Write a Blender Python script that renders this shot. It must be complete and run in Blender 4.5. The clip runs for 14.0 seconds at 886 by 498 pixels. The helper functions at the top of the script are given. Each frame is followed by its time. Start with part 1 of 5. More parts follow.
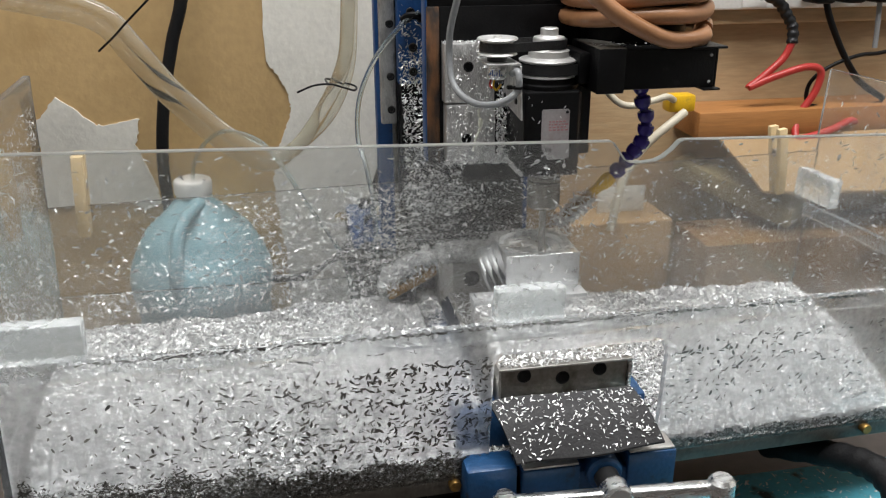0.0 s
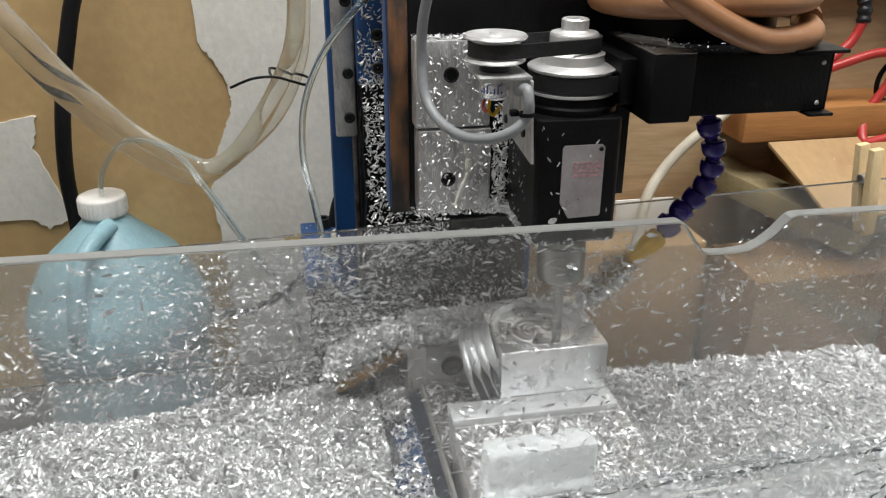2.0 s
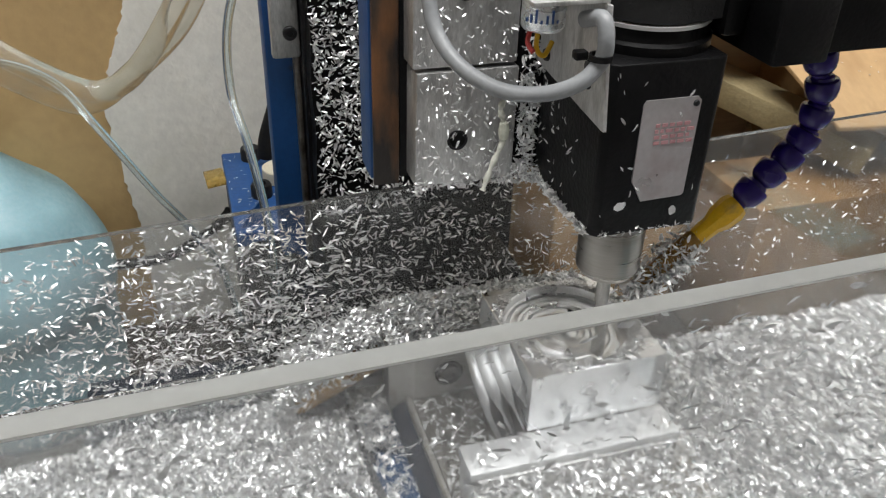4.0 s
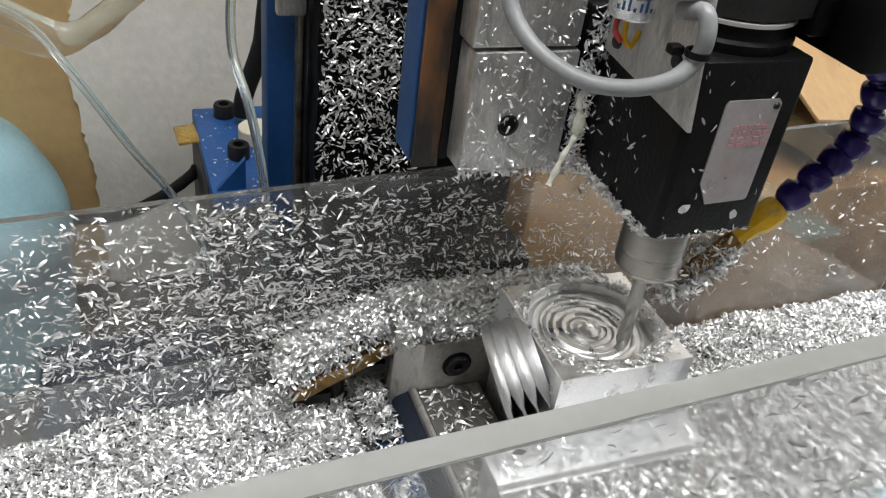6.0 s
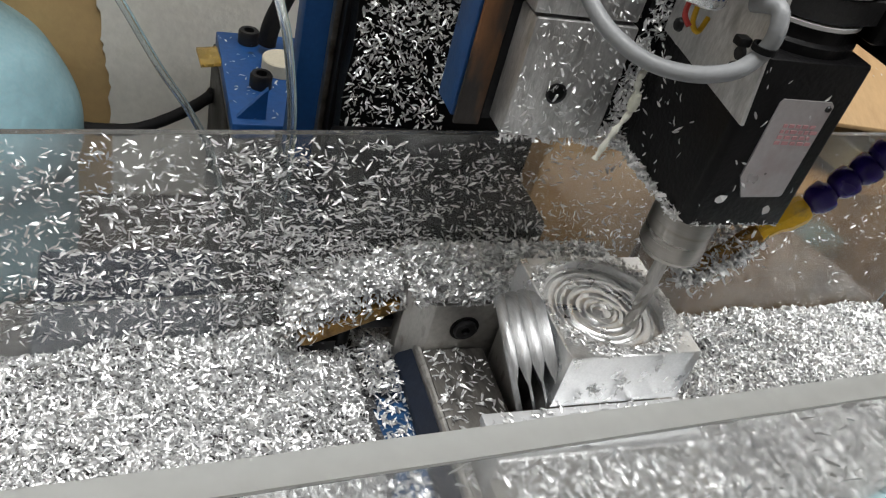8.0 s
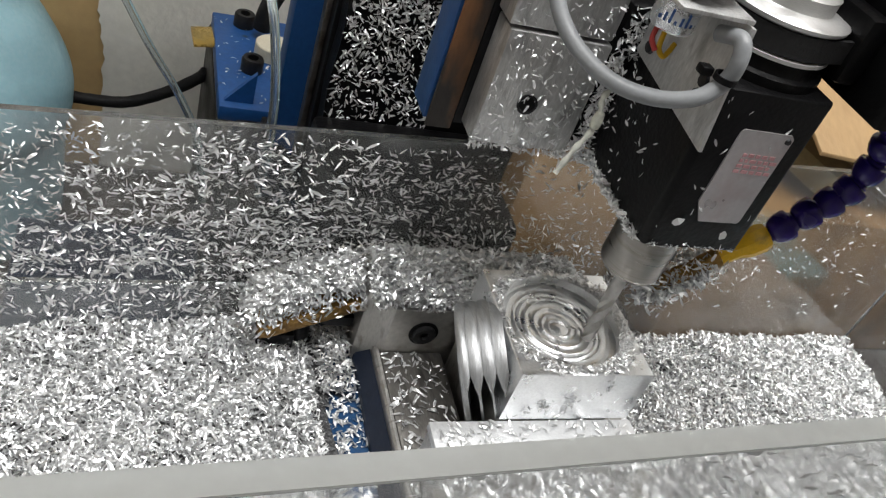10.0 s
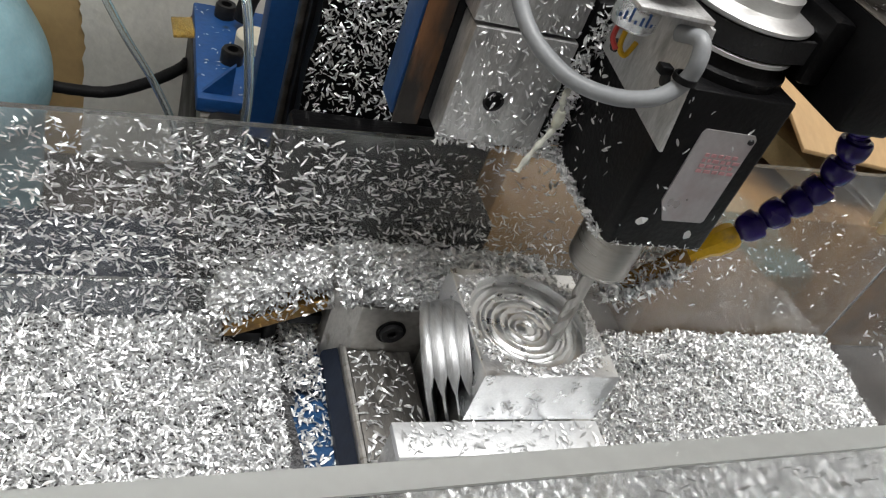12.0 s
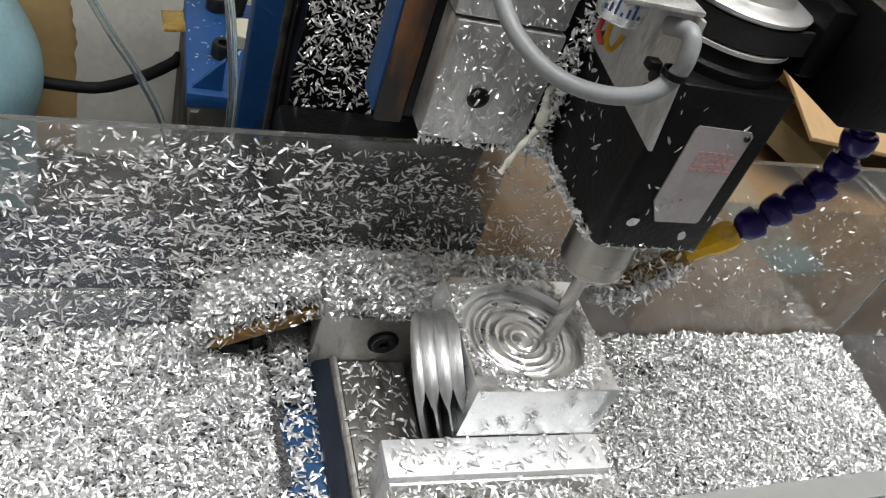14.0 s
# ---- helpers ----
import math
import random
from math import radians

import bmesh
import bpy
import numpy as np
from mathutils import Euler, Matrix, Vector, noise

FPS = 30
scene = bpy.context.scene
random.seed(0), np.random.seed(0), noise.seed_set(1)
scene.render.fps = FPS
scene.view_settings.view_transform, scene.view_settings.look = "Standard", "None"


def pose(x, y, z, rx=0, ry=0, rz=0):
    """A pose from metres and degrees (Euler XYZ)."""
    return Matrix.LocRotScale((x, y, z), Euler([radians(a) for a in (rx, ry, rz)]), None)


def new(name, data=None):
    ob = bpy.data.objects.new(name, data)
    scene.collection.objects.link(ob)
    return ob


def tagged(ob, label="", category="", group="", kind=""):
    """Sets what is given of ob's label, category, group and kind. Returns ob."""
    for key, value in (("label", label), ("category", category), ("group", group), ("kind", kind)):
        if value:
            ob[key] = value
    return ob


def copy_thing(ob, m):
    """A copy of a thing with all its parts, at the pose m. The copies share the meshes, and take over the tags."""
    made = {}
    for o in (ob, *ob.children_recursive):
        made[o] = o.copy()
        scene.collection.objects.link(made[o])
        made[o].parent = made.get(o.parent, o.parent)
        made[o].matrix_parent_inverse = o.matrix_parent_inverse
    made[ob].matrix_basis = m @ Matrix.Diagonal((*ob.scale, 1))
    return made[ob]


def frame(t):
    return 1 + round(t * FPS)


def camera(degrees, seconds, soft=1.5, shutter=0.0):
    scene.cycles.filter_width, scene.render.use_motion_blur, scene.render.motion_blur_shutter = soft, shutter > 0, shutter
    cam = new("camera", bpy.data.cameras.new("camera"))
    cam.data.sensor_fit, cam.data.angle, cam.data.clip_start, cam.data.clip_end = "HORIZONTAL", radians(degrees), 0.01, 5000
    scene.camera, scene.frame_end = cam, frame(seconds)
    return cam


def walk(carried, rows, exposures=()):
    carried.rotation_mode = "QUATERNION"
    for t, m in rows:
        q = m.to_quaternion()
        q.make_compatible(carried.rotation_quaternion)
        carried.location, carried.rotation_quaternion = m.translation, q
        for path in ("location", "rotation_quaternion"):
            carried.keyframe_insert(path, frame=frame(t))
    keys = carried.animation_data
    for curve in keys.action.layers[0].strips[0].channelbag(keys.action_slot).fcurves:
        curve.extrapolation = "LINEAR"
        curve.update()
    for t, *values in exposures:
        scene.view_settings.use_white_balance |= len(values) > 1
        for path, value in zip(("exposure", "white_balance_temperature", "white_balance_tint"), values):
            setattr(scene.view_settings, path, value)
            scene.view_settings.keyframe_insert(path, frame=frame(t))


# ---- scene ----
# Heights below are given from the milled face of the workpiece; RISE lifts them so that the bench top is at zero.
RISE = 0.30
cam = camera(56.1, 14.0, 1.2)
CAMERA_ROWS = [
    (0.0, -0.1609, -0.6236, 0.2682, 68.60, 0.21, -10.34),
    (0.5, -0.1260, -0.5695, 0.2640, 68.96, -0.79, -10.77),
    (1.0, -0.0921, -0.5065, 0.2597, 68.77, -1.42, -10.63),
    (1.5, -0.0967, -0.4571, 0.2579, 66.39, -1.73, -9.81),
    (2.0, -0.1055, -0.3890, 0.2574, 65.82, -0.22, -10.77),
    (2.5, -0.1017, -0.3330, 0.2514, 64.18, 1.55, -12.08),
    (5.0, -0.1358, -0.2027, 0.2365, 55.20, -4.55, -18.80),
    (5.5, -0.1453, -0.1959, 0.2352, 54.91, -5.27, -19.00),
    (6.0, -0.1522, -0.1954, 0.2350, 55.11, -6.69, -19.74),
    (6.5, -0.1613, -0.1828, 0.2322, 55.18, -7.84, -19.05),
    (7.0, -0.1665, -0.1807, 0.2274, 54.35, -9.60, -18.40),
    (7.5, -0.1684, -0.1880, 0.2315, 51.87, -11.74, -17.23),
    (8.0, -0.1700, -0.1909, 0.2348, 51.26, -13.08, -16.32),
    (10.5, -0.1580, -0.1958, 0.2447, 50.05, -17.37, -13.49),
    (11.0, -0.1576, -0.1956, 0.2464, 49.93, -17.60, -13.47),
    (11.5, -0.1523, -0.1959, 0.2463, 49.68, -17.58, -13.53),
    (12.0, -0.1488, -0.1960, 0.2469, 49.64, -17.49, -13.69),
    (12.5, -0.1451, -0.1940, 0.2459, 49.49, -17.09, -13.64),
    (13.0, -0.1421, -0.1894, 0.2463, 49.20, -16.74, -13.62),
    (13.5, -0.1385, -0.1869, 0.2470, 48.95, -16.54, -13.56),
    (14.0, -0.1351, -0.1852, 0.2460, 48.75, -16.59, -13.48),
]
TABLE_ROWS = [(0.0, 0.0114, 0.0228), (0.5, 0.0109, 0.0224), (1.0, 0.0100, 0.0220), (1.5, 0.0092, 0.0218), (2.0, 0.0087, 0.0219), (2.5, 0.0085, 0.0221), (5.0, 0.0062, 0.0171), (5.5, 0.0058, 0.0165), (6.0, 0.0056, 0.0156), (6.5, 0.0053, 0.0144), (7.0, 0.0048, 0.0131), (7.5, 0.0043, 0.0118), (8.0, 0.0038, 0.0107), (10.5, 0.0006, 0.0061), (11.0, -0.0002, 0.0058), (11.5, -0.0006, 0.0052), (12.0, -0.0006, 0.0044), (12.5, -0.0006, 0.0035), (13.0, -0.0005, 0.0025), (13.5, -0.0003, 0.0013), (14.0, -0.0000, 0.0000)]
EXPOSURES = [(0.0, 0.03), (2.5, 0.03), (5.0, 0.14), (6.5, 0.10), (8.0, -0.08), (10.5, -0.06), (14.0, 0.0)]
walk(cam, [(t, pose(x, y, z + RISE, rx, ry, rz)) for t, x, y, z, rx, ry, rz in CAMERA_ROWS], EXPOSURES)

# ---- light: two tube fittings on the workshop ceiling, dim room round them ----
world = bpy.data.worlds.new("room_air")
world.use_nodes = True
world.node_tree.nodes["Background"].inputs[0].default_value = (0.9, 0.95, 1.0, 1)
world.node_tree.nodes["Background"].inputs[1].default_value = 0.05
scene.world = world
CEILING = 2.1


def ceiling_lamp(x, y, sx, sy, watts, turn=0):
    lamp = bpy.data.lights.new("tube_light", "AREA")
    lamp.shape, lamp.size, lamp.size_y, lamp.energy = "RECTANGLE", sx, sy, watts
    lamp.color = (1.0, 0.99, 0.975)
    ob = new("tube_light", lamp)
    ob.matrix_world = pose(x, y, CEILING - 0.09, 0, 0, turn)


ceiling_lamp(0.10, -0.22, 1.5, 0.8, 50)
ceiling_lamp(1.55, -0.5, 1.0, 0.4, 8)


# ---- materials ----
def shader(name, colour, rough=0.5, metal=0.0, vary=0.15, scale=30.0, bump=0.0, bump_scale=200.0, second=None, spread=(0.4, 0.6),
           stretch=(1, 1, 1), random_object=0.0, random_island=0.0, rough_vary=0.1, coat=0.0, fine=None, gloss=0.5):
    """A surface with colour and gloss that vary at two scales, fine relief, and, where second is given, worn or dirty patches of it."""
    m = bpy.data.materials.new(name)
    m.use_nodes = True
    n, l = m.node_tree.nodes, m.node_tree.links
    b = n["Principled BSDF"]
    tex = n.new("ShaderNodeTexCoord")
    mapping = n.new("ShaderNodeMapping")
    mapping.inputs["Scale"].default_value = stretch
    l.new(tex.outputs["Object"], mapping.inputs[0])

    def noise_node(s, detail):
        q = n.new("ShaderNodeTexNoise")
        q.inputs["Scale"].default_value, q.inputs["Detail"].default_value = s, detail
        l.new(mapping.outputs[0], q.inputs["Vector"])
        return q

    big, small = noise_node(scale, 4), noise_node(fine or scale * 9, 3)
    both = n.new("ShaderNodeMath")
    both.operation = "ADD"
    l.new(big.outputs["Fac"], both.inputs[0])
    l.new(small.outputs["Fac"], both.inputs[1])
    ramp = n.new("ShaderNodeMapRange")
    ramp.inputs["From Min"].default_value, ramp.inputs["From Max"].default_value = 0.6, 1.4
    ramp.inputs["To Min"].default_value, ramp.inputs["To Max"].default_value = 1 - vary, 1 + vary
    l.new(both.outputs[0], ramp.inputs["Value"])
    value = ramp.outputs[0]
    for amount, source, socket in ((random_object, "ShaderNodeObjectInfo", "Random"), (random_island, "ShaderNodeNewGeometry", "Random Per Island")):
        if amount:
            info = n.new(source)
            r = n.new("ShaderNodeMapRange")
            r.inputs["To Min"].default_value, r.inputs["To Max"].default_value = 1 - amount, 1 + amount
            l.new(info.outputs[socket], r.inputs["Value"])
            mul = n.new("ShaderNodeMath")
            mul.operation = "MULTIPLY"
            l.new(value, mul.inputs[0])
            l.new(r.outputs[0], mul.inputs[1])
            value = mul.outputs[0]
    tint = n.new("ShaderNodeMix")
    tint.data_type, tint.blend_type = "RGBA", "MULTIPLY"
    tint.inputs["Factor"].default_value = 1
    tint.inputs["A"].default_value = (*colour, 1)
    l.new(value, tint.inputs["B"])
    out = tint.outputs["Result"]
    if second:
        edge = n.new("ShaderNodeMapRange")
        edge.inputs["From Min"].default_value, edge.inputs["From Max"].default_value = spread
        patch = noise_node(scale * 1.7, 6)
        l.new(patch.outputs["Fac"], edge.inputs["Value"])
        mix = n.new("ShaderNodeMix")
        mix.data_type = "RGBA"
        l.new(edge.outputs[0], mix.inputs["Factor"])
        l.new(out, mix.inputs["A"])
        mix.inputs["B"].default_value = (*second, 1)
        out = mix.outputs["Result"]
    l.new(out, b.inputs["Base Color"])
    rr = n.new("ShaderNodeMapRange")
    rr.inputs["From Min"].default_value, rr.inputs["From Max"].default_value = 0.3, 0.7
    rr.inputs["To Min"].default_value, rr.inputs["To Max"].default_value = max(0.03, rough - rough_vary), min(1, rough + rough_vary)
    l.new(big.outputs["Fac"], rr.inputs["Value"])
    l.new(rr.outputs[0], b.inputs["Roughness"])
    b.inputs["Metallic"].default_value = metal
    b.inputs["Coat Weight"].default_value = coat
    b.inputs["Specular IOR Level"].default_value = gloss
    if bump:
        bn = n.new("ShaderNodeBump")
        bn.inputs["Strength"].default_value, bn.inputs["Distance"].default_value = bump, 0.002
        rel = noise_node(bump_scale, 4)
        l.new(rel.outputs["Fac"], bn.inputs["Height"])
        l.new(bn.outputs[0], b.inputs["Normal"])
    return m


def clear(name, tint, ior, rough, haze, haze_colour=(0.75, 0.77, 0.78), haze_scale=14.0, uneven=0.6, splash=None, frost=0.0):
    """Clear plastic with a film of dried coolant and fine scratches that veils it unevenly."""
    m = bpy.data.materials.new(name)
    m.use_nodes = True
    n, l = m.node_tree.nodes, m.node_tree.links
    b = n["Principled BSDF"]
    b.inputs["Base Color"].default_value = (*tint, 1)
    b.inputs["Transmission Weight"].default_value, b.inputs["IOR"].default_value, b.inputs["Roughness"].default_value = 1, ior, rough
    film = n.new("ShaderNodeBsdfPrincipled")
    film.inputs["Base Color"].default_value = (*haze_colour, 1)
    film.inputs["Roughness"].default_value = 0.45
    film.inputs["Transmission Weight"].default_value, film.inputs["IOR"].default_value = frost, 1.45
    tex = n.new("ShaderNodeTexCoord")
    a, c = n.new("ShaderNodeTexNoise"), n.new("ShaderNodeTexNoise")
    for q, s in ((a, haze_scale), (c, haze_scale * 12)):
        q.inputs["Scale"].default_value, q.inputs["Detail"].default_value = s, 5
        l.new(tex.outputs["Object"], q.inputs["Vector"])
    add = n.new("ShaderNodeMath")
    add.operation = "ADD"
    l.new(a.outputs["Fac"], add.inputs[0])
    l.new(c.outputs["Fac"], add.inputs[1])
    r = n.new("ShaderNodeMapRange")
    r.inputs["From Min"].default_value, r.inputs["From Max"].default_value = 0.7, 1.3
    r.inputs["To Min"].default_value, r.inputs["To Max"].default_value = haze * (1 - uneven), haze * (1 + uneven)
    l.new(add.outputs[0], r.inputs["Value"])
    value = r.outputs[0]
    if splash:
        # more haze towards the foot of the sheet: (lower height, upper height, how much more)
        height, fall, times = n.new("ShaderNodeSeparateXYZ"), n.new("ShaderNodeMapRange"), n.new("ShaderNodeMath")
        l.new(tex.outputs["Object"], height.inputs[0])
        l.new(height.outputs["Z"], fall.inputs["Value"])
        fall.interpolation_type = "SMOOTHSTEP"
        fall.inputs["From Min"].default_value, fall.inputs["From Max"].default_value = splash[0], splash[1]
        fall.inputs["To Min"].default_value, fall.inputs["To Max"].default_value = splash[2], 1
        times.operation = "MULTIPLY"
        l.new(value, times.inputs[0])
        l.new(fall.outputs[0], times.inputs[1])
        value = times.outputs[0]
    mix = n.new("ShaderNodeMixShader")
    l.new(value, mix.inputs[0])
    l.new(b.outputs[0], mix.inputs[1])
    l.new(film.outputs[0], mix.inputs[2])
    l.new(mix.outputs[0], n["Material Output"].inputs[0])
    return m


BLUE = shader("blue_machine_paint", (0.009, 0.07, 0.24), 0.5, 0, 0.2, 25, 0.12, 300, (0.02, 0.03, 0.05), (0.66, 0.72))
BLACK = shader("black_paint", (0.004, 0.004, 0.0045), 0.42, 0, 0.3, 30, 0.15, 500, (0.03, 0.03, 0.03), (0.68, 0.85), gloss=0.2)
BLACK_STEEL = shader("blackened_steel", (0.03, 0.03, 0.032), 0.4, 0.7, 0.3, 30, 0.1, 400)
RUSTY = shader("rusty_painted_steel", (0.03, 0.025, 0.022), 0.6, 0.2, 0.3, 30, 0.3, 300, (0.20, 0.09, 0.035), (0.5, 0.66), stretch=(1, 1, 0.4))
STEEL = shader("ground_steel", (0.45, 0.44, 0.42), 0.42, 0.8, 0.2, 40, 0.1, 500, (0.20, 0.18, 0.15), (0.58, 0.75), stretch=(1, 4, 1))
DULL_STEEL = shader("stained_steel", (0.30, 0.28, 0.25), 0.45, 0.9, 0.3, 35, 0.15, 400, (0.12, 0.10, 0.08), (0.52, 0.7))
ALU = shader("milled_aluminium", (0.82, 0.83, 0.84), 0.28, 1, 0.12, 50, 0.08, 600, stretch=(1, 6, 6))
TURNED = shader("turned_aluminium", (0.52, 0.53, 0.54), 0.46, 0.95, 0.2, 30, 0.15, 120, stretch=(18, 3, 3), fine=90)
ALU_CUT = shader("freshly_cut_aluminium", (0.86, 0.87, 0.88), 0.33, 1, 0.10, 120, 0.15, 900)
ALU_DULL = shader("dull_aluminium_plate", (0.60, 0.60, 0.595), 0.45, 0.82, 0.25, 35, 0.25, 400, (0.34, 0.34, 0.34), (0.52, 0.72), stretch=(3, 3, 1))
SATIN_ALU = shader("satin_turned_aluminium", (0.80, 0.80, 0.79), 0.45, 0.75, 0.10, 60, 0.06, 500, stretch=(1, 1, 8))
COLLET = shader("worn_collet_steel", (0.30, 0.285, 0.265), 0.32, 1, 0.10, 40, 0.03, 500, (0.22, 0.20, 0.17), (0.55, 0.85), stretch=(0.3, 0.3, 8))
WHITE_ALU = shader("bead_blasted_aluminium", (0.70, 0.71, 0.72), 0.5, 0.6, 0.08, 40, 0.1, 500)
CHIP = shader("aluminium_chip", (0.75, 0.755, 0.76), 0.42, 0.85, 0.05, 200, 0, 100, random_island=0.34)
# Dark copy of the chip aluminium: the shade on backlit chips is in its colour.
SHADED_CHIP = shader("shaded_aluminium_chip", (0.17, 0.165, 0.155), 0.45, 0.6, 0.1, 200, 0, 100, random_island=0.5)
DARK_STEEL = shader("dark_oiled_steel", (0.22, 0.21, 0.195), 0.42, 0.65, 0.25, 40, 0.12, 400, (0.09, 0.085, 0.08), (0.5, 0.7), stretch=(4, 1, 1))
# Far darker than the chips: the shade in the gaps between them is coloured in.
CHIP_BED = shader("shaded_packed_swarf", (0.10, 0.10, 0.103), 0.5, 0.7, 0.5, 220, 1.0, 500, fine=700)
ACRYLIC = clear("clear_acrylic_sheet", (0.97, 0.985, 0.985), 1.49, 0.03, 0.05, (0.70, 0.75, 0.80))
ACRYLIC_BACK = clear("smeared_acrylic_sheet", (0.97, 0.985, 0.985), 1.49, 0.045, 0.055, (0.60, 0.61, 0.60), 9, 0.6)
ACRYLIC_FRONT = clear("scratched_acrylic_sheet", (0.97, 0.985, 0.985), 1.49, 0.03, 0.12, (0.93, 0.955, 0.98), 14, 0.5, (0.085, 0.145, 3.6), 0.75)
ACRYLIC_EDGE = clear("frosted_acrylic_edge", (0.80, 0.82, 0.80), 1.49, 0.35, 0.35, (0.19, 0.19, 0.18), 14, 0.2)
ACRYLIC_BLOCK = clear("cloudy_acrylic_block", (0.93, 0.97, 0.96), 1.49, 0.2, 0.3)
PVC = clear("clear_vinyl_tube", (0.96, 0.93, 0.84), 1.42, 0.05, 0.16, (0.7, 0.68, 0.6), 60)
AIR_TUBE = clear("thin_air_tube", (0.85, 0.93, 0.95), 1.4, 0.1, 0.14, (0.5, 0.58, 0.6), 60)
RUBBER = shader("black_rubber", (0.008, 0.008, 0.009), 0.6, 0, 0.3, 60, 0.3, 500, gloss=0.25)
TABLE_IRON = shader("oily_cast_iron", (0.13, 0.12, 0.105), 0.55, 0.25, 0.25, 30, 0.2, 300, (0.08, 0.07, 0.06), (0.5, 0.7))
VISE_BLUE = shader("dark_blue_vise_enamel", (0.010, 0.058, 0.155), 0.4, 0, 0.25, 30, 0.25, 250, (0.015, 0.02, 0.03), (0.62, 0.7))
MAT = shader("dusty_black_rubber", (0.032, 0.032, 0.034), 0.6, 0, 0.3, 60, 0.3, 500, gloss=0.3)
NAVY = shader("dark_navy_paint", (0.010, 0.016, 0.032), 0.5, 0, 0.3, 20, 0.2, 200)
BELT = shader("drive_belt", (0.024, 0.024, 0.025), 0.55, 0, 0.2, 60, 0.2, 600, gloss=0.3)
GREY_CABLE = shader("grey_cable_sheath", (0.24, 0.25, 0.26), 0.45, 0, 0.12, 50, 0.1, 300)
BROWN_CABLE = shader("brown_hose", (0.33, 0.16, 0.075), 0.38, 0, 0.12, 30, 0.05, 300)
RED_CORD = shader("red_cord", (0.42, 0.035, 0.03), 0.4, 0, 0.12, 50, 0.05, 300)
WHITE_CORD = shader("cream_cord", (0.55, 0.50, 0.40), 0.5, 0, 0.12, 50, 0.05, 300)
PURPLE = shader("purple_segment_plastic", (0.022, 0.010, 0.15), 0.22, 0, 0.15, 80, 0.05, 300)
YELLOW = shader("yellow_plastic", (0.68, 0.40, 0.01), 0.4, 0, 0.15, 60, 0.1, 300, (0.3, 0.2, 0.05), (0.62, 0.8))
WHITE_PLASTIC = shader("white_plastic", (0.84, 0.83, 0.80), 0.45, 0, 0.08, 30, 0.1, 300)
CREAM = shader("cream_paper_disc", (0.62, 0.58, 0.46), 0.6, 0, 0.12, 60, 0.1, 300)
JUG = clear("milky_jug_plastic", (0.93, 0.97, 0.98), 1.35, 0.35, 0.86, (0.32, 0.53, 0.60), 20, 0.2)
LIQUID = shader("pale_blue_coolant", (0.26, 0.54, 0.62), 0.25, 0, 0.05, 10)
TAN = shader("tan_wall_paint", (0.51, 0.35, 0.165), 0.55, 0, 0.12, 9, 0.25, 120, (0.44, 0.295, 0.13), (0.56, 0.75))
PLASTER = shader("white_wall_filler", (0.78, 0.76, 0.70), 0.7, 0, 0.1, 14, 0.3, 150, (0.74, 0.72, 0.64), (0.55, 0.75))
PLYWOOD = shader("worn_plywood", (0.44, 0.31, 0.175), 0.55, 0, 0.22, 7, 0.2, 90, (0.33, 0.20, 0.10), (0.5, 0.75), stretch=(0.5, 1, 4))
WOOD = shader("orange_stained_board", (0.36, 0.16, 0.05), 0.5, 0, 0.25, 10, 0.2, 100, stretch=(0.3, 4, 4))
CARD = shader("brown_cardboard", (0.40, 0.26, 0.125), 0.7, 0, 0.12, 18, 0.3, 200, (0.33, 0.20, 0.09), (0.55, 0.75), stretch=(1, 0.3, 1))
PEG_WOOD = shader("pale_peg_wood", (0.66, 0.50, 0.28), 0.6, 0, 0.2, 40, 0.2, 300, stretch=(4, 4, 0.5))
KRAFT = shader("grey_brown_kraft_board", (0.33, 0.22, 0.13), 0.7, 0, 0.15, 14, 0.2, 150, (0.24, 0.16, 0.10), (0.5, 0.7))
# Golden brown box board, darker than CARD because shade is put into the colour.
SHADED_BOARD = shader("shaded_brown_board", (0.23, 0.135, 0.055), 0.3, 0, 0.25, 8, 0.2, 120, (0.10, 0.06, 0.03), (0.5, 0.7))
FOAM = shader("olive_foam_strip", (0.26, 0.21, 0.11), 0.8, 0, 0.2, 30, 0.4, 200)
AMBER = clear("amber_tape", (0.80, 0.62, 0.22), 1.4, 0.25, 0.35, (0.55, 0.38, 0.10), 60)
BRASS = shader("stained_brass", (0.34, 0.20, 0.06), 0.4, 0.8, 0.35, 60, 0.3, 300, (0.2, 0.12, 0.05), (0.5, 0.7))
PLATE = shader("silver_label_plate", (0.50, 0.48, 0.49), 0.34, 0.6, 0.12, 50, 0.05, 300, (0.42, 0.36, 0.37), (0.5, 0.7))
RED_INK = shader("faded_red_ink", (0.50, 0.27, 0.28), 0.5, 0.2, 0.2, 200)
BLUE_INK = shader("blue_ink", (0.05, 0.12, 0.34), 0.5, 0, 0.2, 200)
CONCRETE = shader("dark_bench_board", (0.06, 0.05, 0.045), 0.7, 0, 0.2, 8, 0.3, 100, (0.04, 0.035, 0.03), (0.5, 0.7))
TEAL_TRAY = shader("teal_painted_tray", (0.10, 0.42, 0.53), 0.45, 0, 0.2, 20, 0.2, 200, (0.03, 0.05, 0.06), (0.58, 0.66))
ROOM_PAINT = shader("off_white_room_paint", (0.78, 0.77, 0.74), 0.8, 0, 0.08, 3, 0.1, 40)
DARK_STUFF = shader("dark_storage_wall", (0.16, 0.15, 0.14), 0.8, 0, 0.3, 3, 0.1, 40)
LAMP_WHITE = shader("lamp_tray_white", (0.75, 0.75, 0.73), 0.4, 0, 0.05, 10)


# ---- building helpers ----
BASES = {}
TABLE_THINGS = []


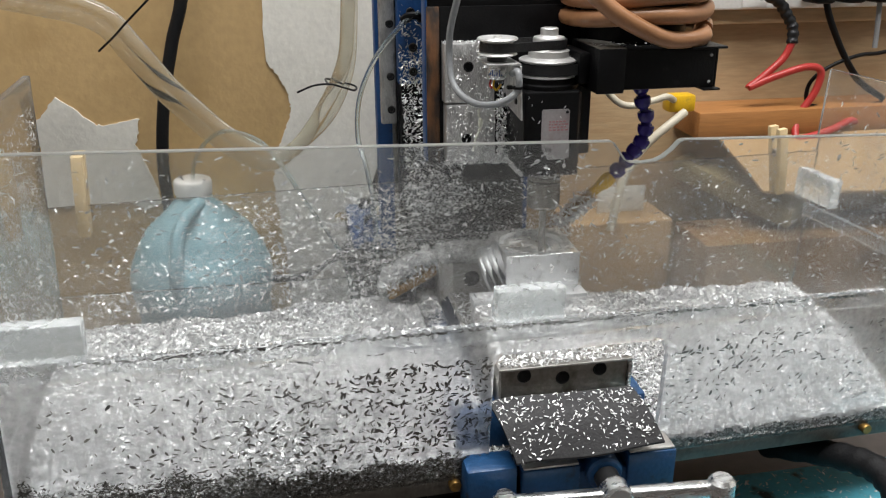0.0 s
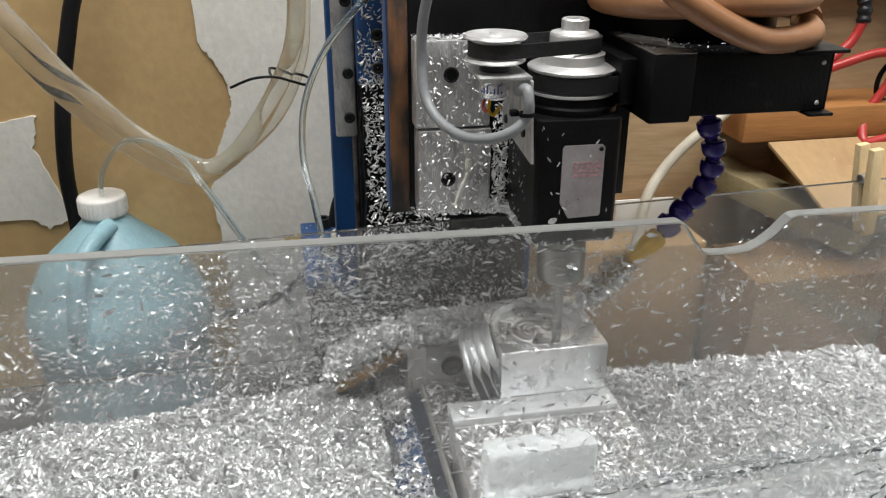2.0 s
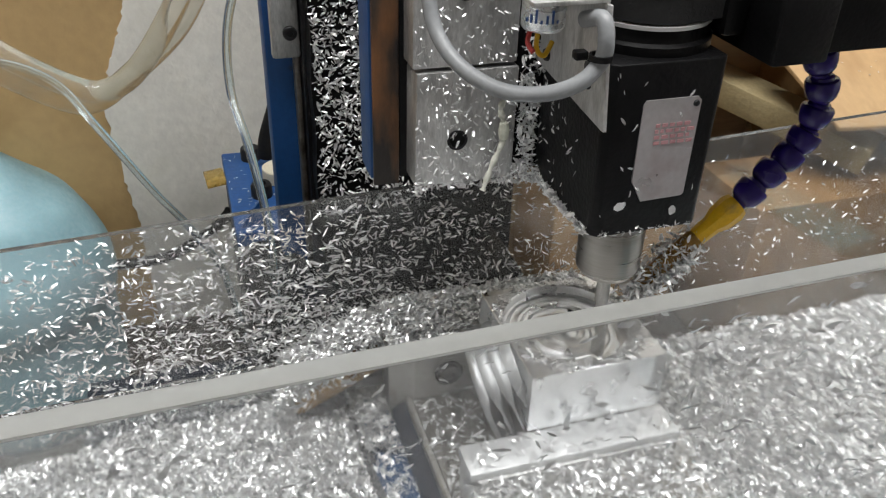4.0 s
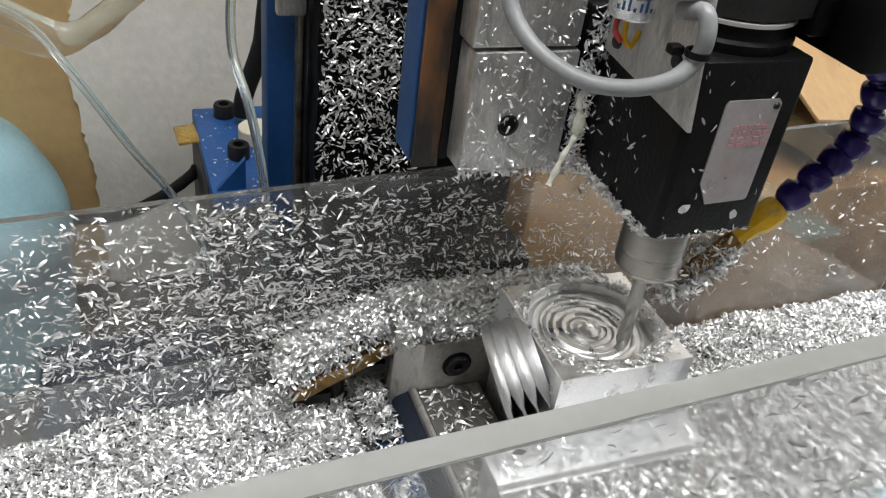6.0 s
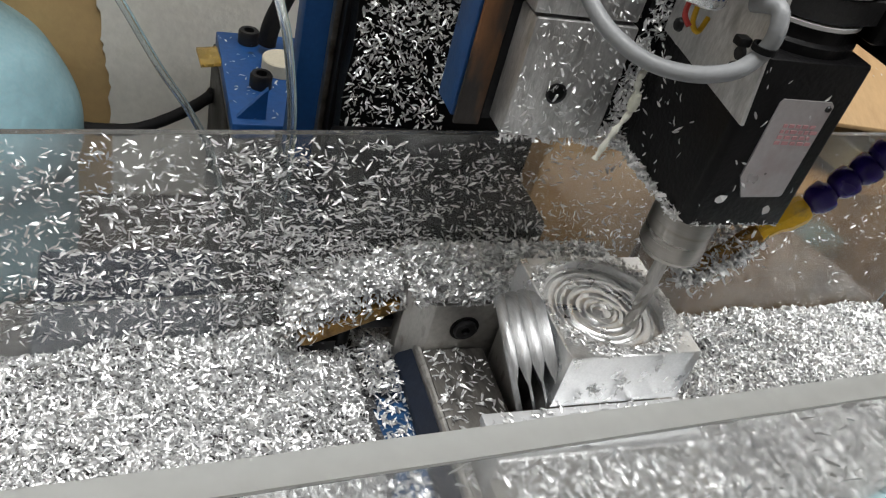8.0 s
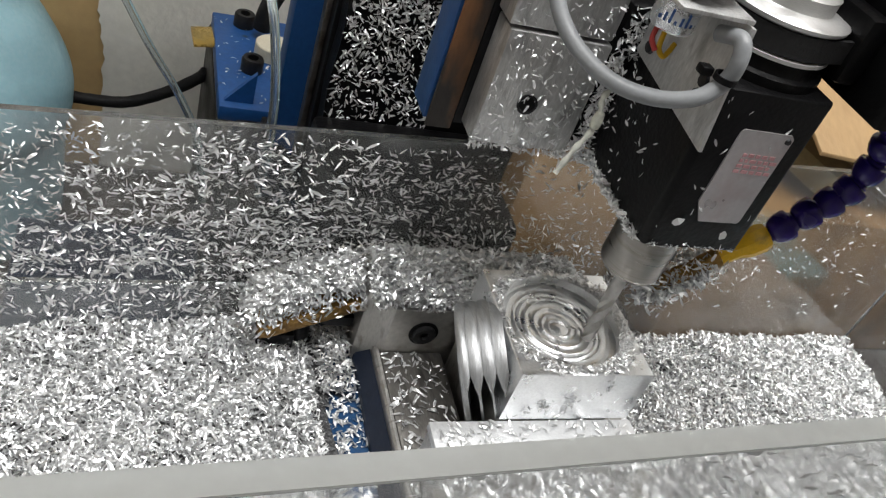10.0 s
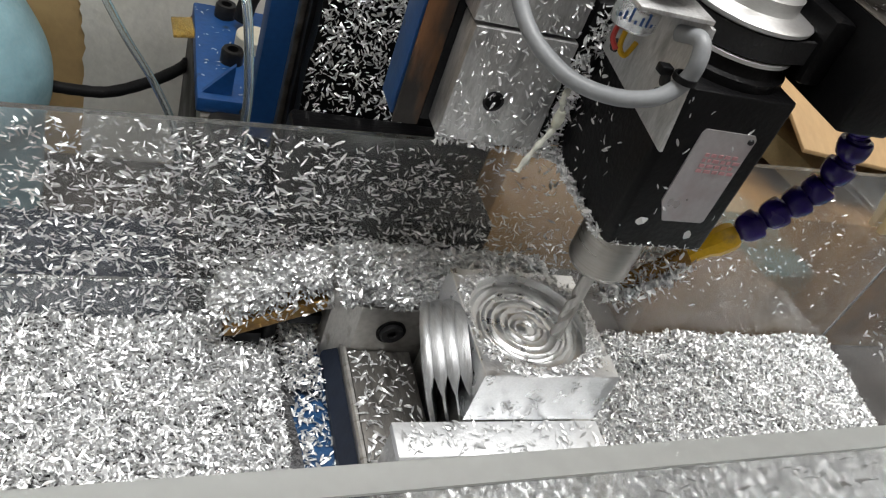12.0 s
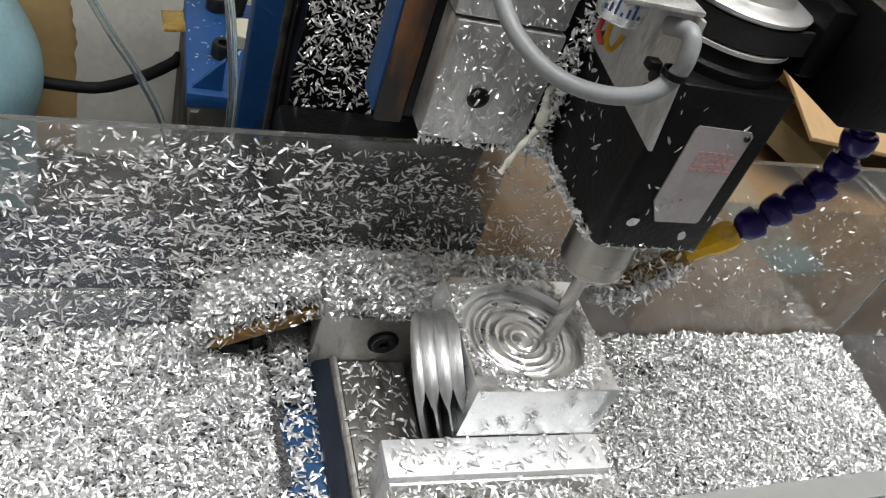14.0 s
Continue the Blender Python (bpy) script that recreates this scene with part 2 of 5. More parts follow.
def link_mesh(name, bm, material, base):
    for v in bm.verts:
        v.co -= Vector(base)
    bmesh.ops.recalc_face_normals(bm, faces=bm.faces)
    data = bpy.data.meshes.new(name)
    bm.to_mesh(data)
    bm.free()
    data.materials.append(material)
    return new(name, data)


def smooth(ob, degrees=40):
    for p in ob.data.polygons:
        p.use_smooth = True
    ob.data.set_sharp_from_angle(angle=radians(degrees))
    return ob


def thing(name, base, label, category, group="", kind="", moves=False):
    """An Empty at the thing's base, for its parts."""
    ob = tagged(new(name), label, category, group, kind)
    ob.empty_display_size = 0.01
    ob.location = (base[0], base[1], base[2] + RISE)
    BASES[ob] = Vector(base)
    if moves:
        TABLE_THINGS.append(ob)
    return ob


def part(name, bm, material, parent, label="", soft=True):
    ob = link_mesh(name, bm, material, BASES[parent])
    ob.parent = parent
    BASES[ob] = BASES[parent]
    if soft:
        smooth(ob)
    return tagged(ob, label)


def solid(name, bm, material, base, label, category, group="", kind="", moves=False, soft=True):
    """A thing of one mesh."""
    ob = link_mesh(name, bm, material, base)
    ob.location = (base[0], base[1], base[2] + RISE)
    BASES[ob] = Vector(base)
    if soft:
        smooth(ob)
    if moves:
        TABLE_THINGS.append(ob)
    return tagged(ob, label, category, group, kind)


def merge(bm, other, m=None):
    """Adds the geometry of other to bm."""
    data = bpy.data.meshes.new("joint")
    other.to_mesh(data)
    other.free()
    if m:
        data.transform(m)
    bm.from_mesh(data)
    bpy.data.meshes.remove(data)
    return bm


def box(x0, x1, y0, y1, z0, z1, bevel=0.0, steps=2, turn=None, bm=None):
    b = bmesh.new()
    bmesh.ops.create_cube(b, size=1)
    for v in b.verts:
        v.co = Vector(((v.co.x + 0.5) * (x1 - x0), (v.co.y + 0.5) * (y1 - y0), (v.co.z + 0.5) * (z1 - z0))) + Vector((x0, y0, z0))
    if bevel:
        bmesh.ops.bevel(b, geom=b.edges[:], offset=bevel, segments=steps, affect="EDGES", profile=0.5)
    if turn:
        c = Vector(((x0 + x1) / 2, (y0 + y1) / 2, (z0 + z1) / 2))
        m = Matrix.Translation(c) @ pose(0, 0, 0, *turn) @ Matrix.Translation(-c)
        bmesh.ops.transform(b, matrix=m, verts=b.verts)
    return merge(bm, b) if bm else b


def lathe(centre, profile, n=40, axis="z", bm=None):
    """Turns a profile of (radius, height) round an axis through centre."""
    b = bmesh.new()
    rings = []
    for r, h in profile:
        ring = []
        for i in range(n if r > 1e-6 else 1):
            a = 2 * math.pi * i / n
            p = (r * math.cos(a), r * math.sin(a), h)
            p = p if axis == "z" else (p[2], p[0], p[1]) if axis == "x" else (p[0], p[2], p[1])
            ring.append(b.verts.new(Vector(centre) + Vector(p)))
        rings.append(ring)
    for p, q in zip(rings, rings[1:]):
        for i in range(n):
            j = (i + 1) % n
            if len(p) == 1 and len(q) == 1:
                break
            if len(p) == 1:
                b.faces.new((p[0], q[j], q[i]))
            elif len(q) == 1:
                b.faces.new((p[i], p[j], q[0]))
            else:
                b.faces.new((p[i], p[j], q[j], q[i]))
    return merge(bm, b) if bm else b


def rod(p0, p1, r, n=24, edge=0.0, bm=None, r1=None):
    """A closed round bar between two points with a small edge round."""
    p0, p1 = Vector(p0), Vector(p1)
    h = (p1 - p0).length
    r1 = r if r1 is None else r1
    e = edge
    prof = [(0, 0), (r - e, 0), (r, e), (r1, h - e), (r1 - e, h), (0, h)] if e else [(0, 0), (r, 0), (r1, h), (0, h)]
    b = lathe((0, 0, 0), prof, n)
    turn = (p1 - p0).to_track_quat("Z", "Y").to_matrix().to_4x4()
    bmesh.ops.transform(b, matrix=Matrix.Translation(p0) @ turn, verts=b.verts)
    return merge(bm, b) if bm else b


def path(points, steps=8, closed=False):
    """A smooth line through the points."""
    pts = [Vector(p) for p in points]
    n = len(pts)
    out = []
    for i in range(n if closed else n - 1):
        get = (lambda k: pts[k % n]) if closed else (lambda k: pts[min(max(k, 0), n - 1)])
        a, b, c, d = get(i - 1), get(i), get(i + 1), get(i + 2)
        for s in range(steps):
            t = s / steps
            out.append(0.5 * (2 * b + (c - a) * t + (2 * a - 5 * b + 4 * c - d) * t * t + (3 * b - a - 3 * c + d) * t ** 3))
    if not closed:
        out.append(pts[-1])
    return out


def tube(points, r, n=12, steps=8, closed=False, bm=None, wobble=0.0):
    pts = path(points, steps, closed)
    b = bmesh.new()
    rings = []
    up = Vector((0.13, 0.31, 0.94)).normalized()
    for i, p in enumerate(pts):
        a = pts[i - 1] if (i or closed) else pts[0]
        c = pts[(i + 1) % len(pts)] if (closed or i < len(pts) - 1) else pts[-1]
        d = (c - a).normalized()
        side = d.cross(up)
        if side.length < 0.05:
            side = d.cross(Vector((1, 0, 0)))
        side.normalize()
        up = side.cross(d).normalized()
        rr = r * (1 + wobble * math.sin(i * 1.7))
        rings.append([b.verts.new(p + rr * (side * math.cos(2 * math.pi * k / n) + up * math.sin(2 * math.pi * k / n))) for k in range(n)])
    m = len(rings)
    for i in range(m if closed else m - 1):
        p, q = rings[i], rings[(i + 1) % m]
        for k in range(n):
            b.faces.new((p[k], p[(k + 1) % n], q[(k + 1) % n], q[k]))
    if not closed:
        b.faces.new(rings[0])
        b.faces.new(rings[-1][::-1])
    return merge(bm, b) if bm else b


def prism(outline, lo, hi, axis="y", bevel=0.0, bm=None):
    """An outline, given in the two axes other than axis, drawn out from lo to hi."""
    def at(u, v, w):
        return {"x": (w, u, v), "y": (u, w, v), "z": (u, v, w)}[axis]
    b = bmesh.new()
    low = [b.verts.new(at(u, v, lo)) for u, v in outline]
    top = [b.verts.new(at(u, v, hi)) for u, v in outline]
    b.faces.new(low)
    b.faces.new(top[::-1])
    for i in range(len(outline)):
        j = (i + 1) % len(outline)
        b.faces.new((low[i], top[i], top[j], low[j]))
    bmesh.ops.recalc_face_normals(b, faces=b.faces)
    if bevel:
        bmesh.ops.bevel(b, geom=b.edges[:], offset=bevel, segments=2, affect="EDGES", profile=0.5)
    return merge(bm, b) if bm else b


def socket_bolt(centre, axis, r, height, parent, name="socket_bolt", material=None, head_down=0.0):
    """A cap screw with a hexagon socket, its head standing along axis."""
    axis = Vector(axis).normalized()
    b = lathe((0, 0, 0), [(0, -0.001), (r, -0.001), (r, height * 0.85), (r * 0.88, height), (r * 0.52, height), (r * 0.5, height * 0.45), (0, height * 0.4)], 24)
    turn = axis.to_track_quat("Z", "Y").to_matrix().to_4x4()
    bmesh.ops.transform(b, matrix=Matrix.Translation(Vector(centre) - axis * head_down) @ turn, verts=b.verts)
    return part(name, b, material or BLACK_STEEL, parent)


# ---- chips ----
RNG = np.random.default_rng(7)


def chip_mesh(name, places, normals, long=(0.0027, 0.0056), wide=0.29, tilt=0.35, base=(0, 0, 0), lift=0.0004, lie=(1, 1, 1), fold=1.0, material=CHIP):
    """Curled slivers of aluminium: three facets each, lying on the given places with their faces near the normals."""
    n = len(places)
    nor = normals / np.linalg.norm(normals, axis=1)[:, None] + RNG.normal(0, tilt, (n, 3))
    nor /= np.linalg.norm(nor, axis=1)[:, None]
    d = RNG.normal(0, 1, (n, 3)) * np.array(lie)
    d -= nor * np.sum(d * nor, 1)[:, None]
    d /= np.linalg.norm(d, axis=1)[:, None]
    s = np.cross(nor, d)
    length = RNG.uniform(long[0], long[1], n) * RNG.choice([0.6, 0.85, 1.0, 1.15], n)
    width = length * wide * RNG.uniform(0.55, 1.25, n)
    curl = fold * length * RNG.uniform(-0.04, 0.14, n)
    stations = [(-0.5, 0.20, 0.0), (-0.5, -0.12, 0.0), (-0.2, 0.5, 0.8), (-0.2, -0.5, 0.7), (0.22, 0.46, 0.9), (0.22, -0.48, 0.7), (0.5, 0.10, -0.2), (0.5, -0.22, -0.1)]
    skew = RNG.uniform(-0.35, 0.35, n)
    verts = np.empty((n, 8, 3))
    for k, (u, w, h) in enumerate(stations):
        u = u + RNG.normal(0, 0.05, n)
        verts[:, k] = places + d * (u * length)[:, None] + s * ((w + skew * u) * width)[:, None] + nor * (h * curl + lift + fold * RNG.normal(0, 0.17, n) * width)[:, None]
    verts = verts.reshape(-1, 3) - np.array(base)
    off = (np.arange(n) * 8)[:, None]
    quads = np.concatenate([off + np.array([q]) for q in ((0, 2, 3, 1), (2, 4, 5, 3), (4, 6, 7, 5))], 1).reshape(-1, 4)
    data = bpy.data.meshes.new(name)
    data.from_pydata(verts.tolist(), [], quads.tolist())
    data.materials.append(material)
    return data


def chips(places, normals, label, moves=False, base=None, name="metal_chips", **shape):
    places, normals = np.asarray(places, float), np.asarray(normals, float)
    base = tuple(base) if base is not None else (float(places[:, 0].mean()), float(places[:, 1].mean()), float(places[:, 2].min()))
    ob = new(name, chip_mesh(name, places, normals, base=base, **shape))
    ob.location = (base[0], base[1], base[2] + RISE)
    BASES[ob] = Vector(base)
    if moves:
        TABLE_THINGS.append(ob)
    return tagged(ob, label, "metal chips", kind="stuff")


def on_patch(n, corner, u, v, weight=None):
    """n random places on the patch corner + a u + b v, thinned by weight(a, b)."""
    out = []
    while len(out) < n:
        a, b = RNG.random(2)
        if weight is None or RNG.random() < weight(a, b):
            out.append(np.array(corner) + a * np.array(u) + b * np.array(v))
    return np.array(out)


def facing(places, normal):
    return np.tile(np.array(normal, float), (len(places), 1))


# ---- the room: bench, walls, ceiling ----
def build_room():
    solid("bench_top", box(-2, 2, -1.2, 0.56, -0.34, -0.30, 0.004), CONCRETE, (0, 0, -0.34), "dark worn workbench top under the milling machine", "workbench", kind="structure")
    solid("floor", box(-2.2, 2.2, -2.4, 0.6, -1.25, -1.20), CONCRETE, (0, 0, -1.25), "dark workshop floor", "floor", kind="structure")
    solid("wall_north", box(-2.2, 2.2, 0.52, 0.60, -1.2, 0.34), TAN, (0, 0.52, -1.2), "tan painted workshop wall with white filler patches", "wall", kind="structure")
    solid("wall_south", box(-2.2, 2.2, -2.48, -2.4, -1.2, 1.8), DARK_STUFF, (0, -2.4, -1.2), "dark plain workshop wall", "wall", kind="structure")
    solid("wall_west", box(-2.28, -2.2, -2.4, 0.6, -1.2, 1.8), ROOM_PAINT, (-2.2, 0, -1.2), "off-white plain workshop wall", "wall", kind="structure")
    solid("wall_east", box(2.2, 2.28, -2.4, 0.6, -1.2, 1.8), ROOM_PAINT, (2.2, 0, -1.2), "off-white plain workshop wall", "wall", kind="structure")
    solid("ceiling", box(-2.28, 2.28, -2.48, 0.6, 1.8, 1.86), ROOM_PAINT, (0, 0, 1.8), "off-white workshop ceiling", "ceiling", kind="structure")
    # Unseen upper wall, added off-white so the metal has something bright to reflect.
    solid("wall_north_upper", box(-2.2, 2.2, 0.515, 0.60, 0.3401, 1.8), ROOM_PAINT, (0, 0.52, 0.34), "unseen off-white upper wall added as a bright reflector", "wall", kind="structure")
    rng = random.Random(4)

    def ragged(points, amount, steps=9):
        out = []
        for (a, b), (c, d) in zip(points, points[1:] + points[:1]):
            for i in range(steps):
                t = i / steps
                out.append((a + (c - a) * t + rng.uniform(-amount, amount), b + (d - b) * t + rng.uniform(-amount, amount)))
        return out

    patch = ragged([(-0.190, 0.338), (-0.193, 0.10), (-0.168, 0.062), (-0.163, 0.03), (-0.186, -0.025), (-0.194, -0.06), (-0.190, -0.13), (-0.184, -0.18), (-0.184, -0.298), (-0.02, -0.298), (-0.02, 0.338)], 0.0016, 12)
    solid("plaster_patch", prism(patch, 0.5175, 0.521), PLASTER, (-0.1, 0.52, -0.298), "white filler patch with ragged edge on the tan wall", "wall patch", kind="structure", soft=False)
    patch = ragged([(-0.463, 0.0616), (-0.489, 0.031), (-0.493, -0.033), (-0.498, -0.088), (-0.387, -0.084), (-0.372, -0.098), (-0.345, -0.089), (-0.350, -0.073), (-0.371, -0.0047), (-0.3607, 0.0292), (-0.4069, 0.0199), (-0.4204, 0.0243)], 0.0018, 7)
    solid("plaster_patch", prism(patch, 0.5175, 0.521), PLASTER, (-0.5, 0.52, -0.298), "white filler patch with torn upper edge on the tan wall", "wall patch", kind="structure", soft=False)
    solid("wall_board", box(0.10, 1.6, 0.50, 0.519, -0.30, 0.135, 0.001), PLYWOOD, (0.8, 0.5, -0.3), "worn brown plywood board on the wall", "wall board", kind="structure")
    solid("wall_rail", box(0.10, 1.6, 0.482, 0.519, 0.135, 0.155, 0.002), PLYWOOD, (0.8, 0.5, 0.135), "brown wooden rail on the wall", "rail", kind="structure")


build_room()
lamp_tray = [box(-0.70, 0.90, -0.67, 0.23, 1.755, 1.80, 0.004), box(1.0, 2.1, -0.75, -0.25, 1.755, 1.80, 0.004)]
for tray, x, y in zip(lamp_tray, (0.10, 1.5), (-0.22, -0.5)):
    solid("ceiling_lamp", tray, LAMP_WHITE, (x, y, 1.755), "white tube lamp fitting on the ceiling", "ceiling lamp")


# ---- the mill's base, column and head (they stay still) ----
def build_base():
    base = thing("mill_stand", (0, 0.2, -0.30), "black and teal cast stand of the milling machine on the bench", "machine stand")
    part("base_casting", box(-0.099, 0.06, 0.13, 0.50, -0.30, -0.118, 0.003), BLACK, base)
    part("front_casting", box(-0.11, 0.12, -0.10, 0.13, -0.30, -0.165, 0.006), BLACK, base)
    part("way_cover", box(-0.055, 0.055, 0.140, 0.2355, -0.118, -0.030, 0.004), BLACK, base, "black rubber way cover")
    part("way_cover", box(-0.096, -0.0555, 0.150, 0.30, -0.25, -0.080, 0.008), BLACK, base, "black rubber way cover")
    # Blue machine base standing in the dark; that shade is put into the navy.
    part("base_flange", box(-0.235, -0.0993, 0.16, 0.36, -0.2995, -0.235, 0.004), NAVY, base, "blue painted base flange darkened for shade")
    tray = box(0.122, 0.62, -0.22, -0.02, -0.299, -0.225, 0.004)
    part("drip_tray", tray, TEAL_TRAY, base, "chipped teal painted drip tray")
    foot = thing("column_foot", (-0.07, 0.39, -0.118), "blue painted steel foot bracket bolted under the column", "bracket")
    part("shim_plate", box(-0.0975, -0.03, 0.317, 0.462, -0.1175, -0.1005, 0.001), DULL_STEEL, foot, "stained bare steel plate")
    part("foot_plate", box(-0.1005, -0.035, 0.321, 0.462, -0.1, -0.088, 0.0015), BLUE, foot)
    part("rib", prism([(-0.097, -0.0875), (-0.0765, -0.0875), (-0.0765, -0.063)], 0.328, 0.332, "y"), BLUE, foot)
    socket_bolt((-0.0745, 0.376, -0.088), (0, 0, 1), 0.0085, 0.011, foot)
    socket_bolt((-0.0762, 0.446, -0.088), (0, 0, 1), 0.0085, 0.011, foot)
    solid("paper_disc", lathe((-0.0560, 0.402, -0.0875), [(0, 0), (0.0150, 0), (0.0150, 0.010), (0.0142, 0.0108), (0, 0.0108)], 32), CREAM, (-0.0560, 0.402, -0.0875), "round cream plastic cap lying on the blue foot", "cap")
    part("tape_tab", box(-0.1170, -0.1006, 0.408, 0.436, -0.0925, -0.0895, 0.0006, turn=(0, -6, 4)), AMBER, foot, "scrap of yellow tape on the edge of the foot")


def build_column():
    column = thing("mill_column", (0, 0.35, -0.118), "blue painted steel mill column with dark slide way", "column")
    part("post", box(-0.0715, 0.10, 0.27, 0.290, -0.0875, 0.55, 0.002), BLUE, column)
    part("post_base", box(-0.0715, 0.10, 0.2705, 0.315, -0.1178, -0.0877, 0.002), BLACK, column)
    part("slide_way", box(-0.0551, -0.0515, 0.262, 0.2705, -0.0875, 0.55, 0.0006), DULL_STEEL, column, "bare steel edge of the slide way")
    part("slide_bed", box(-0.051, 0.09, 0.2535, 0.2705, -0.0875, 0.55, 0.001), BLACK_STEEL, column)
    part("bellows", prism([(-0.0485 + 0.0007 * math.sin(k), z) for k, z in enumerate(np.linspace(-0.117, 0.112, 24))] + [(0.085, 0.112), (0.085, -0.117)], 0.237, 0.2532), BLACK, column, "black rubber slide cover strewn with chips")
    part("gib_strip", box(-0.0685, -0.0515, 0.2545, 0.2615, 0.067, 0.50, 0.002), ALU_DULL, column, "long dull aluminium gib strip")
    for z in (0.083, 0.118, 0.172, 0.226):
        socket_bolt((-0.0575, 0.2548, z), (0, -1, 0), 0.0042, 0.003, column, "gib_screw")
    part("saddle_plate", box(-0.0515, 0.09, 0.236, 0.2525, 0.1125, 0.50, 0.002), BLUE, column)
    for x, z in ((-0.036, 0.1255), (-0.036, 0.150), (-0.038, 0.185), (-0.036, 0.225)):
        socket_bolt((x, 0.2362, z), (0, -1, 0), 0.0045, 0.004, column, "saddle_screw")
    part("tube_clip", tube([(-0.046, 0.232, 0.178), (-0.041, 0.226, 0.182), (-0.032, 0.226, 0.182), (-0.028, 0.232, 0.178)], 0.004, 8), BLACK, column)


def build_head():
    head = thing("milling_head", (0.02, 0.15, 0.072), "black milling head with spindle, pulleys and aluminium mounting block", "milling head")
    part("carriage", box(-0.046, 0.10, 0.0795, 0.0985, 0.0725, 0.36, 0.002), BLACK, head)
    part("carriage_neck", box(0.004, 0.095, 0.0990, 0.2355, 0.115, 0.36, 0.002), BLACK, head)
    part("side_plate", box(-0.0482, -0.0462, 0.0805, 0.0985, 0.0725, 0.36, 0.0006), BLUE, head, "blue painted side of the carriage")
    part("rust_strip", box(-0.0475, -0.0365, 0.0772, 0.0793, 0.0705, 0.204, 0.0006), RUSTY, head, "rusty strip with flaking black paint")
    part("face_plate", box(-0.0363, 0.10, 0.0776, 0.0793, 0.0735, 0.204, 0.0006), BLACK, head)
    part("upper_block", box(-0.0348, 0.0085, 0.063, 0.0774, 0.1262, 0.1755, 0.0012), ALU_DULL, head, "dull aluminium mounting block")
    part("lower_block", box(-0.0335, 0.0095, 0.0622, 0.0774, 0.0755, 0.1250, 0.0012), ALU_DULL, head, "dull aluminium mounting block")
    for x, z in ((-0.0147, 0.1567), (-0.016, 0.0957)):
        ring = lathe((x, 0, z), [(0.0042, 0.0624), (0.0044, 0.0614), (0.0034, 0.0612), (0.0031, 0.0625)], 24, "y")
        part("bolt_recess", lathe((x, 0, z), [(0, 0.0616), (0.0042, 0.0616), (0.0042, 0.0640), (0, 0.0640)], 24, "y"), BLACK, head)
        part("bolt_head", ring, BLACK_STEEL, head)
    body = prism([(0.0225, 0.0065), (0.0635, 0.0065), (0.066, 0.009), (0.066, 0.0625), (0.0197, 0.0625), (0.0197, 0.009)], 0.0755, 0.1435, "z", 0.0009)
    part("headstock", body, BLACK, head)
    part("rear_flange", box(0.0664, 0.0785, 0.040, 0.0770, 0.088, 0.1425, 0.002), BLACK, head)
    part("rear_block", box(0.0100, 0.0660, 0.0628, 0.0774, 0.078, 0.1425, 0.002), BLACK, head)
    part("top_casting", lathe((0.0455, 0.034, 0), [(0, 0.1434), (0.0245, 0.1434), (0.0245, 0.1468), (0.0228, 0.1478), (0.0222, 0.1520), (0, 0.1520)], 48), BLACK, head)
    label = prism([(0.0345, 0.1300), (0.0335, 0.1285), (0.0335, 0.0985), (0.0385, 0.0895), (0.0555, 0.0900), (0.0565, 0.0910), (0.0565, 0.1285), (0.0550, 0.1300)], 0.0058, 0.0064)
    plate = part("label_plate", label, PLATE, head, "silver label plate with faded red print")
    rng = random.Random(3)
    for z in (0.1195, 0.1172, 0.1149, 0.1126):
        x = 0.0395
        while x < 0.0535:
            w = rng.uniform(0.0012, 0.0030)
            part("print_bar", box(x, x + w, 0.0055, 0.0057, z, z + 0.0013), RED_INK, plate, "", False)
            x += w + 0.0009
    part("rivet", lathe((0.0545, 0.0058, 0.1275), [(0, -0.0009), (0.0010, -0.0007), (0.0013, 0.0)], 12, "y"), BLACK_STEEL, plate)

    # the spindle turns with all that is fixed on it
    axis = Vector((0.0455, 0.034, 0.072))
    spindle = new("spindle", link_mesh("spindle_rotor", lathe((0, 0, 0), [(0, -0.004), (0.0115, -0.004), (0.0115, 0.0034), (0, 0.0034)], 32), STEEL, (0, 0, 0)).data)
    bpy.data.objects.remove(bpy.data.objects["spindle_rotor"])
    spindle.parent = head
    spindle.location = axis - BASES[head]
    smooth(spindle)
    BASES[spindle] = axis

    def on_spindle(name, bm, material, label=""):
        for v in bm.verts:
            v.co += axis
        return part(name, bm, material, spindle, label)

    on_spindle("collet_nut", lathe((0, 0, 0), [(0.004, -0.032), (0.0118, -0.032), (0.0134, -0.030), (0.0138, -0.0285), (0.0138, -0.004), (0.0130, -0.0035), (0.0, -0.0035)], 48), COLLET, "smooth bare steel collet nut")
    mill = bmesh.new()
    n, turns = 40, 1.0
    rings = []
    for i in range(n + 1):
        z = -0.0775 + 0.0455 * i / n
        shank = i > n * 0.62
        ring = []
        for k in range(16):
            a = 2 * math.pi * k / 16
            r = 0.0031 if shank else 0.0031 * (1 - 0.42 * max(0.0, math.cos(2 * a)) ** 1.5)
            ring.append(mill.verts.new((r * math.cos(a + 9 * i / n), r * math.sin(a + 9 * i / n), z)))
        rings.append(ring)
    for p, q in zip(rings, rings[1:]):
        for k in range(16):
            mill.faces.new((p[k], p[(k + 1) % 16], q[(k + 1) % 16], q[k]))
    mill.faces.new(rings[0][::-1])
    mill.faces.new(rings[-1])
    on_spindle("end_mill", mill, STEEL, "fluted steel end mill")
    z0 = -0.072
